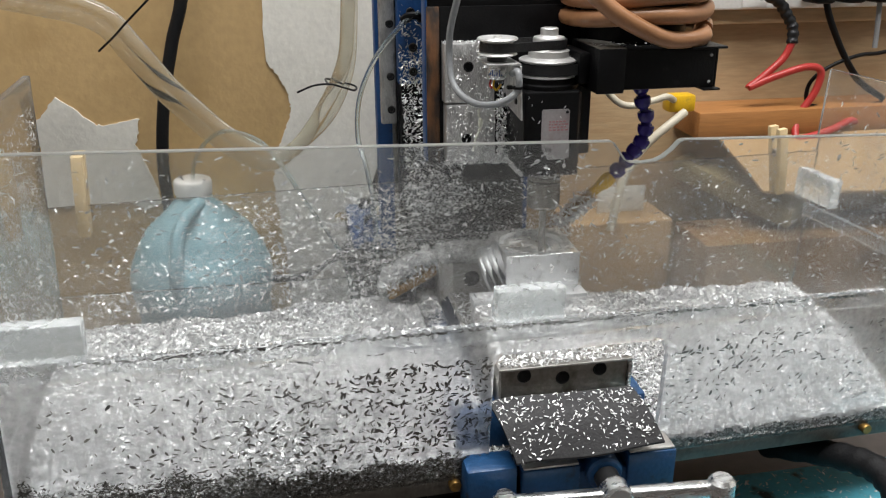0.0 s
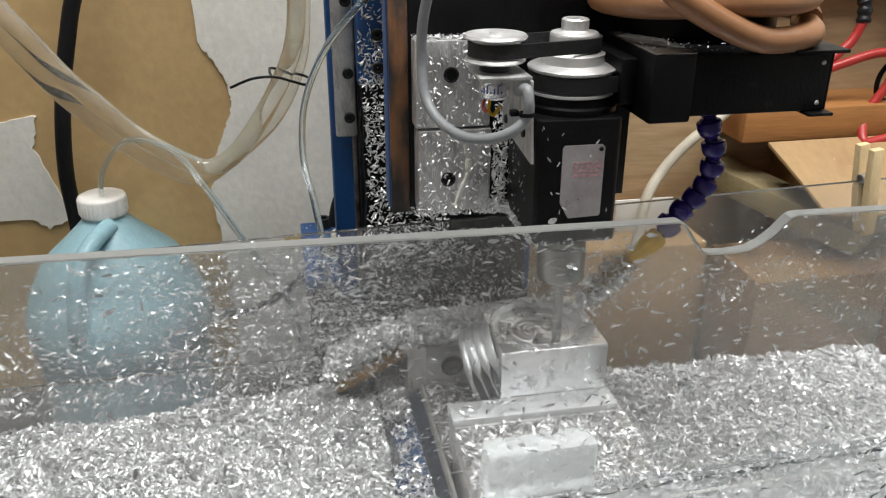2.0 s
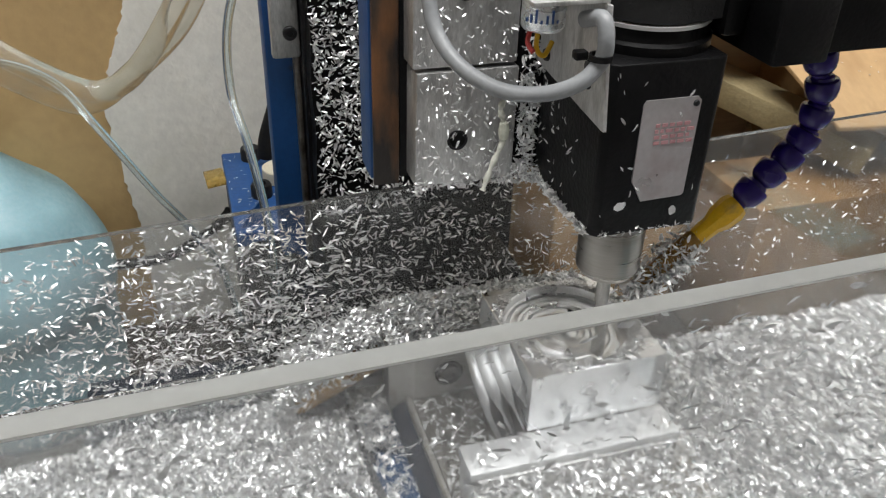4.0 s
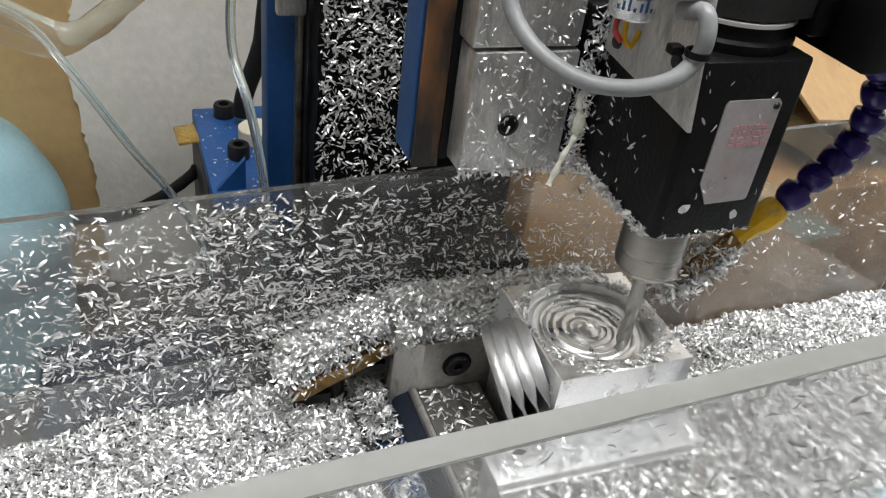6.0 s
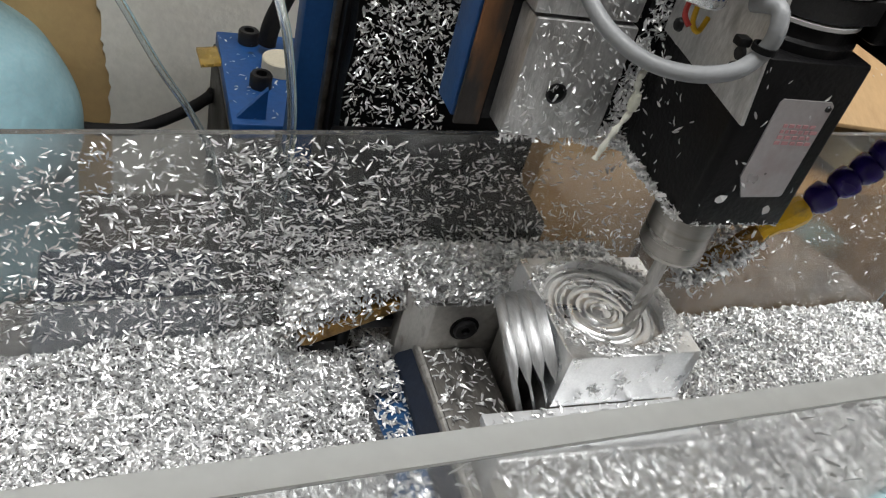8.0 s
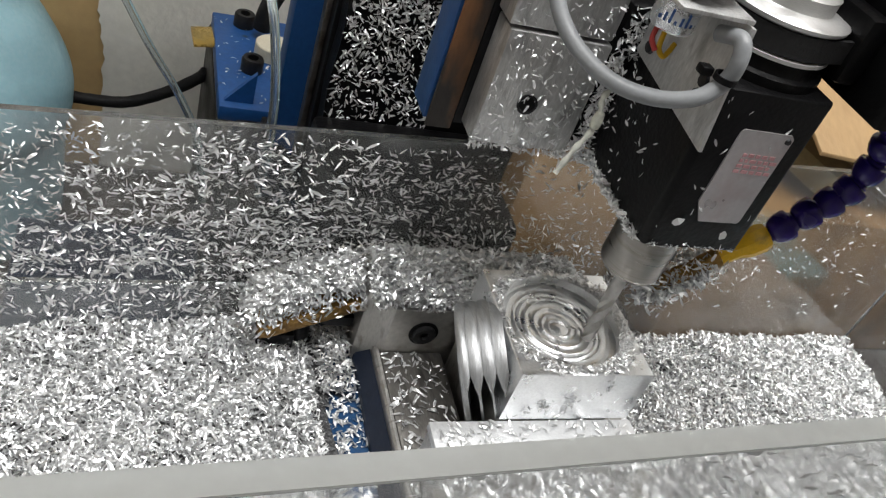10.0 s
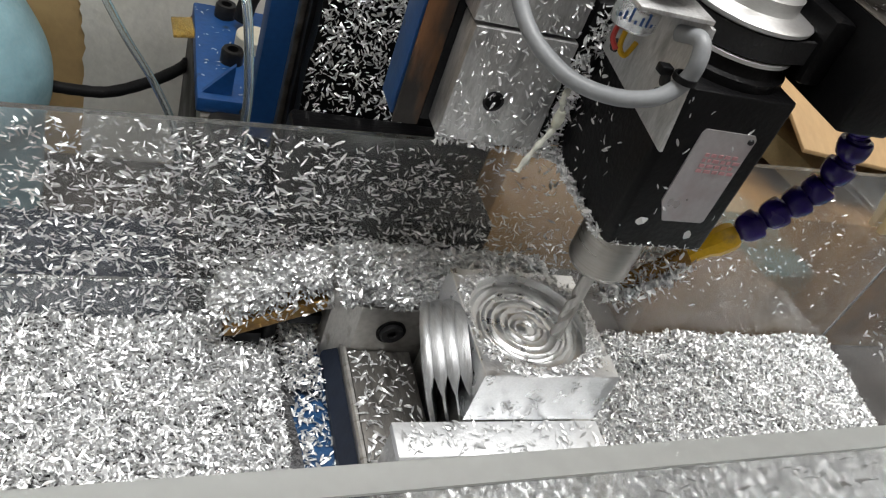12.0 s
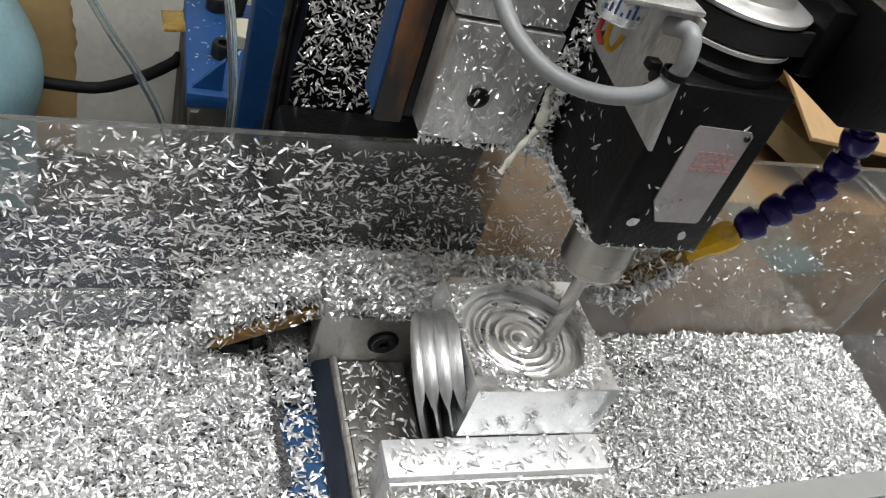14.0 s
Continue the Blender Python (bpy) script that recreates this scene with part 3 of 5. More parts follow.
    prof = [(0.005, 0.1525), (0.0235, 0.1525), (0.0235, 0.1538), (0.0215, 0.1545), (0.0215, 0.1635), (0.0237, 0.1642), (0.0240, 0.1655), (0.0232, 0.1662), (0.0175, 0.1668), (0.0165, 0.1675), (0.0165, 0.1715),
            (0.0168, 0.1725), (0.0155, 0.1732), (0.0130, 0.1740), (0.0130, 0.1815), (0.0128, 0.1825), (0.0122, 0.1832), (0.0080, 0.1838), (0.0072, 0.1845), (0.0072, 0.1895), (0.0064, 0.1902), (0.0045, 0.1902), (0.0042, 0.1870), (0, 0.1870)]
    on_spindle("step_pulley", lathe((0, 0, 0), [(r, z + z0) for r, z in prof], 56), SATIN_ALU, "turned aluminium step pulley")

    def belt(name, c0, r0, c1, r1, lo, hi):
        (x0, y0), (x1, y1) = c0, c1
        a = math.atan2(y1 - y0, x1 - x0)
        loop = [(x0 + r0 * math.cos(a + math.pi / 2 + math.pi * i / 24), y0 + r0 * math.sin(a + math.pi / 2 + math.pi * i / 24)) for i in range(25)]
        loop += [(x1 + r1 * math.cos(a - math.pi / 2 + math.pi * i / 24), y1 + r1 * math.sin(a - math.pi / 2 + math.pi * i / 24)) for i in range(25)]
        inner = [(x0 + (r0 - 0.0015) * math.cos(a + math.pi / 2 + math.pi * i / 24), y0 + (r0 - 0.0015) * math.sin(a + math.pi / 2 + math.pi * i / 24)) for i in range(25)]
        inner += [(x1 + (r1 - 0.0015) * math.cos(a - math.pi / 2 + math.pi * i / 24), y1 + (r1 - 0.0015) * math.sin(a - math.pi / 2 + math.pi * i / 24)) for i in range(25)]
        b = bmesh.new()
        rows = [[b.verts.new((x, y, z)) for x, y in pts] for pts, z in ((loop, lo), (loop, hi), (inner, hi), (inner, lo))]
        n = len(loop)
        for p, q in zip(rows, rows[1:] + rows[:1]):
            for i in range(n):
                b.faces.new((p[i], p[(i + 1) % n], q[(i + 1) % n], q[i]))
        part(name, b, BELT, head, "black flat drive belt")

    belt("drive_belt", (0.0455, 0.034), 0.0232, (0.128, 0.052), 0.022, 0.1548, 0.1632)
    belt("sensor_belt", (0.0455, 0.034), 0.0146, (0.0005, 0.0245), 0.0142, 0.1745, 0.1815)
    idler = [(0, 0.1715), (0.0150, 0.1715), (0.0158, 0.1722), (0.0150, 0.1735), (0.0126, 0.1740), (0.0126, 0.1822), (0.0155, 0.1828), (0.0163, 0.1838), (0.0155, 0.1850), (0.0135, 0.1853), (0.0120, 0.1846), (0.0035, 0.1846), (0.0030, 0.1862), (0, 0.1862)]
    part("idler_pulley", lathe((0.0005, 0.0245, 0), idler, 48), SATIN_ALU, head, "small turned aluminium pulley")
    part("idler_hub", rod((0.0005, 0.0245, 0.1665), (0.0005, 0.0245, 0.1716), 0.008, 24), BLACK_STEEL, head)
    bracket = part("sensor_bracket", box(-0.0115, 0.0153, 0.006, 0.044, 0.1652, 0.1667, 0.0003), ALU_DULL, head, "bent aluminium sheet bracket")
    wing = prism([(-0.0026, 0.1240), (-0.0012, 0.1240), (0.0545, 0.1290), (0.0545, 0.1400), (0.044, 0.1650), (0.0040, 0.1650), (0.0018, 0.1500)], 0.0138, 0.0153, "x", 0.0002)
    part("bracket_wing", wing, ALU_DULL, bracket, "tapered aluminium sheet wing")
    for y, z in ((0.012, 0.1365), (0.047, 0.1345), (0.012, 0.1420)):
        part("bracket_screw", lathe((0.0134, y, z), [(0, -0.0012), (0.0022, -0.0008), (0.0026, 0.0004)], 14, "x"), BLACK_STEEL, bracket)
    can = part("sensor_can", lathe((0.0005, 0.0245, 0), [(0, 0.1525), (0.0068, 0.1525), (0.0076, 0.1535), (0.0076, 0.1650), (0, 0.1650)], 32), ALU, head, "small shiny cylindrical sensor motor with printed band")
    for i in range(7):
        bar = box(-0.0005, 0.0003, -0.0001, 0.0001, 0.1560, 0.1572 + 0.0016 * (i % 3))
        a = radians(200 + 14 * i)
        bmesh.ops.transform(bar, matrix=Matrix.Translation((0.0005, 0.0245, 0)) @ pose(0, 0, 0, 0, 0, math.degrees(a) - 90) @ Matrix.Translation((0, 0.00775, 0)), verts=bar.verts)
        part("print_bar", bar, BLUE_INK, can, "", False)
    part("sensor_lead", tube([(-0.002, 0.022, 0.1528), (-0.0035, 0.019, 0.1475), (-0.001, 0.018, 0.1450), (0.003, 0.021, 0.1485)], 0.0009, 8), YELLOW, head, "thin yellow lead")
    part("sensor_lead", tube([(-0.004, 0.024, 0.1528), (-0.006, 0.021, 0.1490), (-0.005, 0.018, 0.1465)], 0.0009, 8), RED_CORD, head, "thin red lead")
    return head, spindle


def build_motor_mount():
    mount = thing("motor_mount", (0.12, 0.05, 0.1445), "black folded steel motor bracket beside the milling head", "motor bracket")
    part("channel", box(0.078, 0.1735, -0.002, 0.074, 0.1445, 0.1760, 0.0015), BLACK, mount)
    part("cover", box(0.0735, 0.0965, -0.0055, 0.060, 0.1425, 0.1775, 0.0016), BLACK, mount, "glossy black folded cover")
    part("worn_edge", box(0.0742, 0.0960, -0.0050, 0.050, 0.1774, 0.1780, 0.0002), DULL_STEEL, mount, "bare worn top of the cover")
    part("top_lip", box(0.150, 0.1805, -0.006, 0.060, 0.1752, 0.1772, 0.0006), BLACK, mount)
    part("bottom_lip", box(0.163, 0.1775, -0.006, 0.060, 0.1425, 0.1443, 0.0006), BLACK, mount)
    part("end_web", box(0.1740, 0.1760, 0.000, 0.060, 0.1445, 0.1752, 0.0004), BLACK, mount)
    part("clamp_arm", box(0.0640, 0.0745, 0.012, 0.060, 0.1480, 0.1730, 0.003), BLACK, mount)
    part("link_bar", box(0.0560, 0.0780, 0.030, 0.074, 0.1435, 0.1500, 0.002), BLACK, mount)
    part("motor_pulley", lathe((0.128, 0.052, 0), [(0, 0.1530), (0.024, 0.1530), (0.024, 0.1650), (0, 0.1650)], 40), BLACK_STEEL, mount)
    part("motor_body", lathe((0.128, 0.064, 0), [(0, 0.1762), (0.042, 0.1762), (0.044, 0.180), (0.044, 0.275), (0.038, 0.28), (0, 0.28)], 48), BLACK, mount)
    for x, z in ((0.1690, 0.1700), (0.1690, 0.1490)):
        part("rivet", lathe((x, -0.0020, z), [(0, -0.0008), (0.0010, -0.0005), (0.0013, 0)], 12, "y"), ALU, mount)
    turns = []
    for i in range(4 * 16 + 1):
        a = 2 * math.pi * i / 16 - 0.6
        r = 0.056 + 0.0012 * math.sin(i * 2.3)
        turns.append((0.125 + r * math.cos(a), 0.052 + r * math.sin(a), 0.188 + 0.0145 * i / 16 + 0.001 * math.sin(i * 1.1)))
    loose = [(0.162, 0.004, 0.1835), (0.132, -0.004, 0.1830), (0.105, -0.006, 0.1930), (0.080, -0.004, 0.2080), (0.058, 0.002, 0.2300), (0.045, 0.010, 0.26)]
    coil = tube(turns, 0.0068, 12, 3)
    tube([(0.174, 0.030, 0.186)] + loose, 0.0068, 12, 6, bm=coil)
    solid("coiled_hose", coil, BROWN_CABLE, (0.125, 0.052, 0.18), "brown rubber hose coiled round the motor", "hose")


def build_coolant_line():
    line = thing("coolant_line", (0.128, 0.034, 0.1445), "purple segmented coolant hose with yellow nozzle under the motor bracket", "coolant hose")
    spots = [(0.1285, 0.036, 0.1385), (0.1305, 0.035, 0.1265), (0.1342, 0.034, 0.1145), (0.1345, 0.034, 0.1025), (0.1312, 0.034, 0.0915), (0.1254, 0.034, 0.0840), (0.1182, 0.034, 0.0768), (0.1103, 0.034, 0.0684)]
    spots = [Vector(p) for p in spots]
    for i, p in enumerate(spots):
        d = (spots[min(i + 1, len(spots) - 1)] - spots[max(i - 1, 0)]).normalized()
        prof = [(0.0028, -0.0064), (0.0046, -0.0062), (0.0050, -0.0050), (0.0066, -0.0046), (0.0071, -0.0036), (0.0070, -0.0004), (0.0062, 0.0026), (0.0048, 0.0044), (0.0038, 0.0050), (0.0036, 0.0062), (0.0030, 0.0064)]
        b = lathe((0, 0, 0), prof, 24)
        turn = d.to_track_quat("Z", "Y").to_matrix().to_4x4()
        bmesh.ops.transform(b, matrix=Matrix.Translation(p) @ turn, verts=b.verts)
        part("hose_segment", b, PURPLE, line)
    tip, start = Vector((0.0610, 0.0345, 0.0260)), Vector((0.1045, 0.0342, 0.0625))
    d = (tip - start).normalized()
    turn = Matrix.Translation(start) @ d.to_track_quat("Z", "Y").to_matrix().to_4x4()
    b = lathe((0, 0, 0), [(0, -0.002), (0.0056, -0.002), (0.0066, 0.001), (0.0062, 0.008), (0.0046, 0.012), (0.0042, 0.021), (0, 0.021)], 8)
    bmesh.ops.transform(b, matrix=turn, verts=b.verts)
    part("nozzle", b, YELLOW, line, "yellow plastic nozzle")
    b = lathe((0, 0, 0), [(0, 0.0205), (0.0046, 0.0208), (0.0044, 0.026), (0.0036, 0.050), (0.0028, 0.0535), (0.0016, 0.0535), (0.0014, 0.045), (0, 0.045)], 24)
    bmesh.ops.transform(b, matrix=turn, verts=b.verts)
    part("nozzle_tip", b, BRASS, line, "nozzle tip stained olive with stuck chips")


def build_cables():
    loop = [(0.0095, 0.012, 0.1585), (0.0118, 0.004, 0.1610), (0.0122, 0.0005, 0.1560), (0.0118, 0.0010, 0.1480), (0.0045, 0.0015, 0.1405), (-0.0060, 0.0085, 0.1352), (-0.0175, 0.0185, 0.1345), (-0.0272, 0.0330, 0.1395), (-0.0322, 0.0450, 0.1500), (-0.0330, 0.0510, 0.1680), (-0.0325, 0.0480, 0.1900), (-0.027, 0.040, 0.2200), (-0.020, 0.04, 0.26)]
    cable = thing("sensor_cable", (-0.01, 0.01, 0.136), "thick grey cable looping down in front of the mounting block", "cable")
    part("sheath", tube(loop, 0.0028, 14, 8), GREY_CABLE, cable)
    part("cable_tie", lathe((0.0116, 0.0012, 0.1492), [(0.0033, -0.0010), (0.0040, -0.0010), (0.0040, 0.0010), (0.0033, 0.0010), (0.0033, -0.0010)], 20), BLACK, cable, "black cable tie")
    part("tie_head", box(0.0040, 0.0085, 0.0035, 0.0075, 0.1475, 0.1505, 0.0006), BLACK, cable)
    string = tube([(-0.0140, 0.0165, 0.1325), (-0.0160, 0.0165, 0.1280), (-0.0145, 0.0165, 0.1220), (-0.0142, 0.0165, 0.1160), (-0.0180, 0.0160, 0.1070), (-0.0215, 0.0150, 0.0975)], 0.0010, 10, 6, wobble=0.3)
    part("tie_tail", string, shader("pale_string", (0.55, 0.56, 0.50), 0.6, 0, 0.2, 80, 0.3, 500), cable, "pale frayed tail of a tie")
    knot = lathe((-0.0143, 0.0165, 0.1195), [(0, -0.004), (0.0016, -0.003), (0.0020, 0), (0.0015, 0.003), (0, 0.004)], 12)
    part("knot", knot, shader("pale_knot", (0.52, 0.53, 0.45), 0.6, 0, 0.2, 80, 0.3, 500), cable)


build_base()
build_column()
HEAD, SPINDLE = build_head()
build_motor_mount()
build_coolant_line()
build_cables()


# ---- behind the mill ----
def build_background():
    jug = thing("coolant_jug", (-0.294, 0.44, -0.30), "milky plastic jug half full of pale blue coolant with white cap", "jug")
    def grip(bm):
        """Presses the hollow beside the handle into the body."""
        for v in bm.verts:
            d = Vector((v.co.x + 0.294, v.co.y - 0.44))
            if d.length > 0.01:
                turn = math.degrees(math.atan2(d.y, d.x)) + 94
                deep = 0.32 * math.exp(-(turn / 22) ** 2) * math.exp(-((v.co.z + 0.100) / 0.034) ** 4)
                v.co.x, v.co.y = -0.294 + d.x * (1 - 0.34 * deep), 0.44 + d.y * (1 - 0.34 * deep)
        return bm

    def fine(profile):
        return [(p.x, p.z) for p in path([(r, 0, z) for r, z in profile], 4)]

    prof = [(0.0205, -0.0545), (0.0235, -0.060), (0.043, -0.079), (0.0655, -0.100), (0.078, -0.1215), (0.086, -0.139), (0.0905, -0.155), (0.0915, -0.172), (0.090, -0.186), (0.086, -0.20), (0.085, -0.24), (0.084, -0.285), (0.080, -0.2995)]
    part("jug_body", grip(lathe((-0.294, 0.44, 0), [(0.004, -0.0545)] + fine(prof) + [(0, -0.2995)], 64)), JUG, jug)
    part("coolant", grip(lathe((-0.294, 0.44, 0), [(0, -0.139)] + fine([(0.083, -0.1392), (0.0875, -0.155), (0.0885, -0.172), (0.087, -0.186), (0.083, -0.20), (0.082, -0.24), (0.081, -0.284), (0.077, -0.2965)]) + [(0, -0.2965)], 64)), LIQUID, jug, "pale blue coolant")
    cap = lathe((-0.294, 0.44, 0), [(0, -0.0335), (0.0195, -0.0335), (0.0225, -0.0350), (0.0232, -0.0365), (0.0232, -0.0520), (0.0225, -0.0540), (0, -0.0540)], 48)
    ridge = part("jug_cap", cap, WHITE_PLASTIC, jug, "white ridged screw cap")
    ribs = bmesh.new()
    for i in range(36):
        a = 2 * math.pi * i / 36
        rod((-0.294 + 0.0232 * math.cos(a), 0.44 + 0.0232 * math.sin(a), -0.0515), (-0.294 + 0.0232 * math.cos(a), 0.44 + 0.0232 * math.sin(a), -0.0370), 0.0006, 5, bm=ribs)
    part("cap_ribs", ribs, WHITE_PLASTIC, ridge)
    part("handle", tube([(-0.286, 0.420, -0.060), (-0.298, 0.395, -0.066), (-0.309, 0.374, -0.082), (-0.313, 0.360, -0.108), (-0.316, 0.354, -0.135), (-0.314, 0.362, -0.168)], 0.0085, 14, 6), JUG, jug)
    feed = tube([(-0.293, 0.437, -0.05), (-0.288, 0.425, -0.012), (-0.267, 0.40, 0.0225), (-0.239, 0.36, 0.0430), (-0.202, 0.33, 0.0370), (-0.178, 0.30, 0.0150), (-0.151, 0.30, -0.0350), (-0.130, 0.30, -0.0690), (-0.114, 0.30, -0.1050), (-0.106, 0.29, -0.150)], 0.0026, 10, 8)
    solid("air_tube", feed, AIR_TUBE, (-0.2, 0.3, -0.1), "thin clear tube running from the jug to the mill", "tube")
    feed = tube([(-0.030, 0.224, 0.186), (-0.050, 0.226, 0.172), (-0.075, 0.235, 0.140), (-0.092, 0.24, 0.10), (-0.096, 0.235, 0.06), (-0.091, 0.21, 0.035), (-0.086, 0.20, 0.0), (-0.0845, 0.20, -0.03), (-0.0845, 0.205, -0.072)], 0.0026, 10, 8)
    solid("air_tube", feed, AIR_TUBE, (-0.08, 0.21, -0.044), "thin clear tube hanging from the column's clip", "tube")
    run = [(-0.62, 0.225), (-0.455, 0.192), (-0.376, 0.170), (-0.3415, 0.131), (-0.309, 0.085), (-0.285, 0.059), (-0.250, 0.0235), (-0.207, -0.005), (-0.184, -0.009), (-0.160, 0.006), (-0.130, 0.047), (-0.103, 0.100), (-0.095, 0.157), (-0.092, 0.25), (-0.090, 0.40)]
    hoses = [[(x + 0.006, 0.412, z + 0.007) for x, z in run], [(x + (0.010 if z > 0.03 and x > -0.15 else -0.007), 0.429, z - 0.008) for x, z in run]]
    for pts in hoses:
        solid("vinyl_hose", tube(pts, 0.0088, 14, 8), PVC, (-0.3, 0.4, -0.02), "thick clear yellowed vinyl hose hanging in a loop", "hose", "pair of vinyl hoses")
    tie = tube([(-0.155, 0.386, 0.080), (-0.135, 0.384, 0.088), (-0.115, 0.384, 0.089), (-0.098, 0.384, 0.084), (-0.086, 0.388, 0.080), (-0.084, 0.420, 0.080), (-0.115, 0.427, 0.088), (-0.119, 0.41, 0.089), (-0.117, 0.386, 0.089)], 0.0013, 8, 6)
    solid("cable_tie", tie, BLACK, (-0.11, 0.4, 0.08), "thin black tie round the pair of clear hoses", "cable tie")
    tie = tube([(-0.372, 0.384, 0.135), (-0.352, 0.383, 0.152), (-0.338, 0.384, 0.166), (-0.30, 0.384, 0.200), (-0.276, 0.384, 0.215)], 0.0013, 8, 6)
    solid("cable_tie", tie, BLACK, (-0.34, 0.384, 0.135), "thin black tie on the sloping clear hoses", "cable tie")
    solid("black_hose", tube([(-0.27, 0.48, 0.40), (-0.282, 0.48, 0.21), (-0.304, 0.48, 0.13), (-0.322, 0.48, 0.06), (-0.333, 0.48, -0.02), (-0.335, 0.49, -0.10), (-0.345, 0.495, -0.20), (-0.350, 0.495, -0.291)], 0.0078, 14, 8), RUBBER, (-0.33, 0.48, -0.30), "black rubber hose running down the wall behind the jug", "hose")
    solid("black_cable", tube([(-0.335, 0.505, -0.290), (-0.280, 0.50, -0.225), (-0.245, 0.485, -0.200), (-0.213, 0.47, -0.192), (-0.187, 0.47, -0.1932), (-0.160, 0.47, -0.1909), (-0.129, 0.47, -0.176), (-0.1045, 0.47, -0.158), (-0.0985, 0.47, -0.150)], 0.0052, 12, 8, wobble=0.03), RUBBER, (-0.2, 0.48, -0.29), "black cable from behind the jug to the mill stand", "cable")

    solid("black_hose", tube([(-0.040, 0.43, 0.30), (-0.036, 0.43, 0.10), (-0.0449, 0.43, -0.001), (-0.0498, 0.43, -0.028), (-0.0612, 0.43, -0.0613), (-0.0640, 0.43, -0.0800)], 0.0075, 14, 8), RUBBER, (-0.064, 0.43, -0.0875), "black rubber hose rising from the foot behind the column", "hose")

    solid("drain_hose", tube([(0.26, -0.02, -0.195), (0.285, -0.08, -0.168), (0.298, -0.12, -0.158), (0.300, -0.15, -0.170), (0.294, -0.165, -0.195), (0.27, -0.17, -0.212), (0.22, -0.17, -0.213)], 0.012, 16, 10, wobble=0.06), RUBBER, (0.28, -0.1, -0.225), "black ribbed hose lying on the drip tray", "hose")
    strip = thing("power_strip", (0.55, 0.48, 0.155), "white power strip with plugs on the wooden rail", "power strip")
    part("housing", box(0.36, 1.0, 0.470, 0.512, 0.1555, 0.235, 0.004), WHITE_PLASTIC, strip)
    part("socket_plate", box(0.455, 0.490, 0.466, 0.4705, 0.1585, 0.190, 0.001), WHITE_PLASTIC, strip)
    for x in (0.555, 0.60, 0.643, 0.69):
        part("plug", box(x - 0.014, x + 0.014, 0.425, 0.4695, 0.165, 0.200, 0.005), BLACK, strip, "black mains plug")
    cord = thing("red_cord", (0.53, 0.42, -0.02), "red curly lead with grey bend guard hanging from the strip", "cord")
    part("lead", tube([(0.521, 0.44, 0.114), (0.510, 0.44, 0.0915), (0.480, 0.44, 0.065), (0.465, 0.44, 0.054), (0.496, 0.435, 0.0675), (0.540, 0.43, 0.081), (0.5645, 0.43, 0.075), (0.561, 0.43, 0.0465), (0.540, 0.43, 0.011), (0.529, 0.41, -0.013), (0.544, 0.41, -0.0137), (0.583, 0.41, -0.0045), (0.6205, 0.42, 0.005), (0.636, 0.43, -0.0095), (0.626, 0.43, -0.040), (0.612, 0.43, -0.072), (0.60, 0.43, -0.12)], 0.0052, 12, 8), RED_CORD, cord)
    part("bend_guard", tube([(0.473, 0.45, 0.178), (0.497, 0.45, 0.168), (0.513, 0.45, 0.150), (0.522, 0.445, 0.132), (0.521, 0.44, 0.112)], 0.0075, 12, 8, wobble=0.12), BLACK_STEEL, cord, "grey ribbed bend guard")
    solid("black_lead", tube([(0.560, 0.44, 0.175), (0.570, 0.44, 0.15), (0.582, 0.44, 0.128), (0.605, 0.44, 0.092), (0.635, 0.44, 0.058), (0.68, 0.44, 0.03)], 0.0045, 10, 8), BLACK, (0.68, 0.43, 0.03), "black mains lead hanging from the strip", "cord")
    solid("black_lead", tube([(0.75, 0.44, 0.118), (0.668, 0.44, 0.097), (0.627, 0.44, 0.093), (0.585, 0.44, 0.079), (0.558, 0.44, 0.058), (0.557, 0.44, 0.031), (0.578, 0.44, 0.022), (0.624, 0.44, 0.018), (0.68, 0.44, 0.025)], 0.0028, 10, 8), BLACK, (0.68, 0.42, 0.01), "thin black lead looping in front of the board", "cord")
    solid("grey_lead", tube([(0.643, 0.44, 0.18), (0.648, 0.44, 0.13), (0.6495, 0.44, 0.103)], 0.0035, 10, 6), GREY_CABLE, (0.735, 0.45, 0.1), "short grey lead hanging from the strip", "cord")
    solid("wooden_board", box(0.386, 1.2, 0.42, 0.498, -0.012, 0.025, 0.002), WOOD, (0.8, 0.46, -0.034), "orange-brown wooden ledge under the plywood", "ledge")
    flap = prism([(0.430, 0.318), (0.424, 0.360), (0.414, 0.414), (0.98, 0.418), (0.98, 0.300), (0.60, 0.306)], -0.0615, -0.0570, "z", 0.0006)
    for v in flap.verts:
        v.co.z += 0.48 * (v.co.y - 0.315)
    carton = thing("cardboard_box", (0.62, 0.40, -0.30), "open brown cardboard box behind the guard", "cardboard box")
    # Sides and back lie in shadow, so they get the darkened board.
    part("carton_body", box(0.352, 0.98, 0.300, 0.398, -0.2995, -0.120, 0.002), SHADED_BOARD, carton, "golden brown cardboard sides darkened for shade")
    part("back_board", box(0.47, 0.98, 0.400, 0.49, -0.2995, -0.040, 0.002), SHADED_BOARD, carton)
    part("top_flap", flap, CARD, carton, "bent cardboard flap sprinkled with chips")
    solid("cardboard_sheet", box(0.08, 0.335, 0.150, 0.290, -0.2995, -0.2945, 0.001, turn=(0, 0, -3)), KRAFT, (0.28, 0.27, -0.2995), "flat brown cardboard sheet lying on the bench", "cardboard")
    edge = Matrix.Translation((0.440, 0.410, -0.079)) @ Vector((0.082, -0.110, -0.030)).to_track_quat("X", "Z").to_matrix().to_4x4()
    batten = box(-0.085, 0.095, -0.024, 0.024, -0.014, 0.014, 0.002)
    bmesh.ops.transform(batten, matrix=edge, verts=batten.verts)
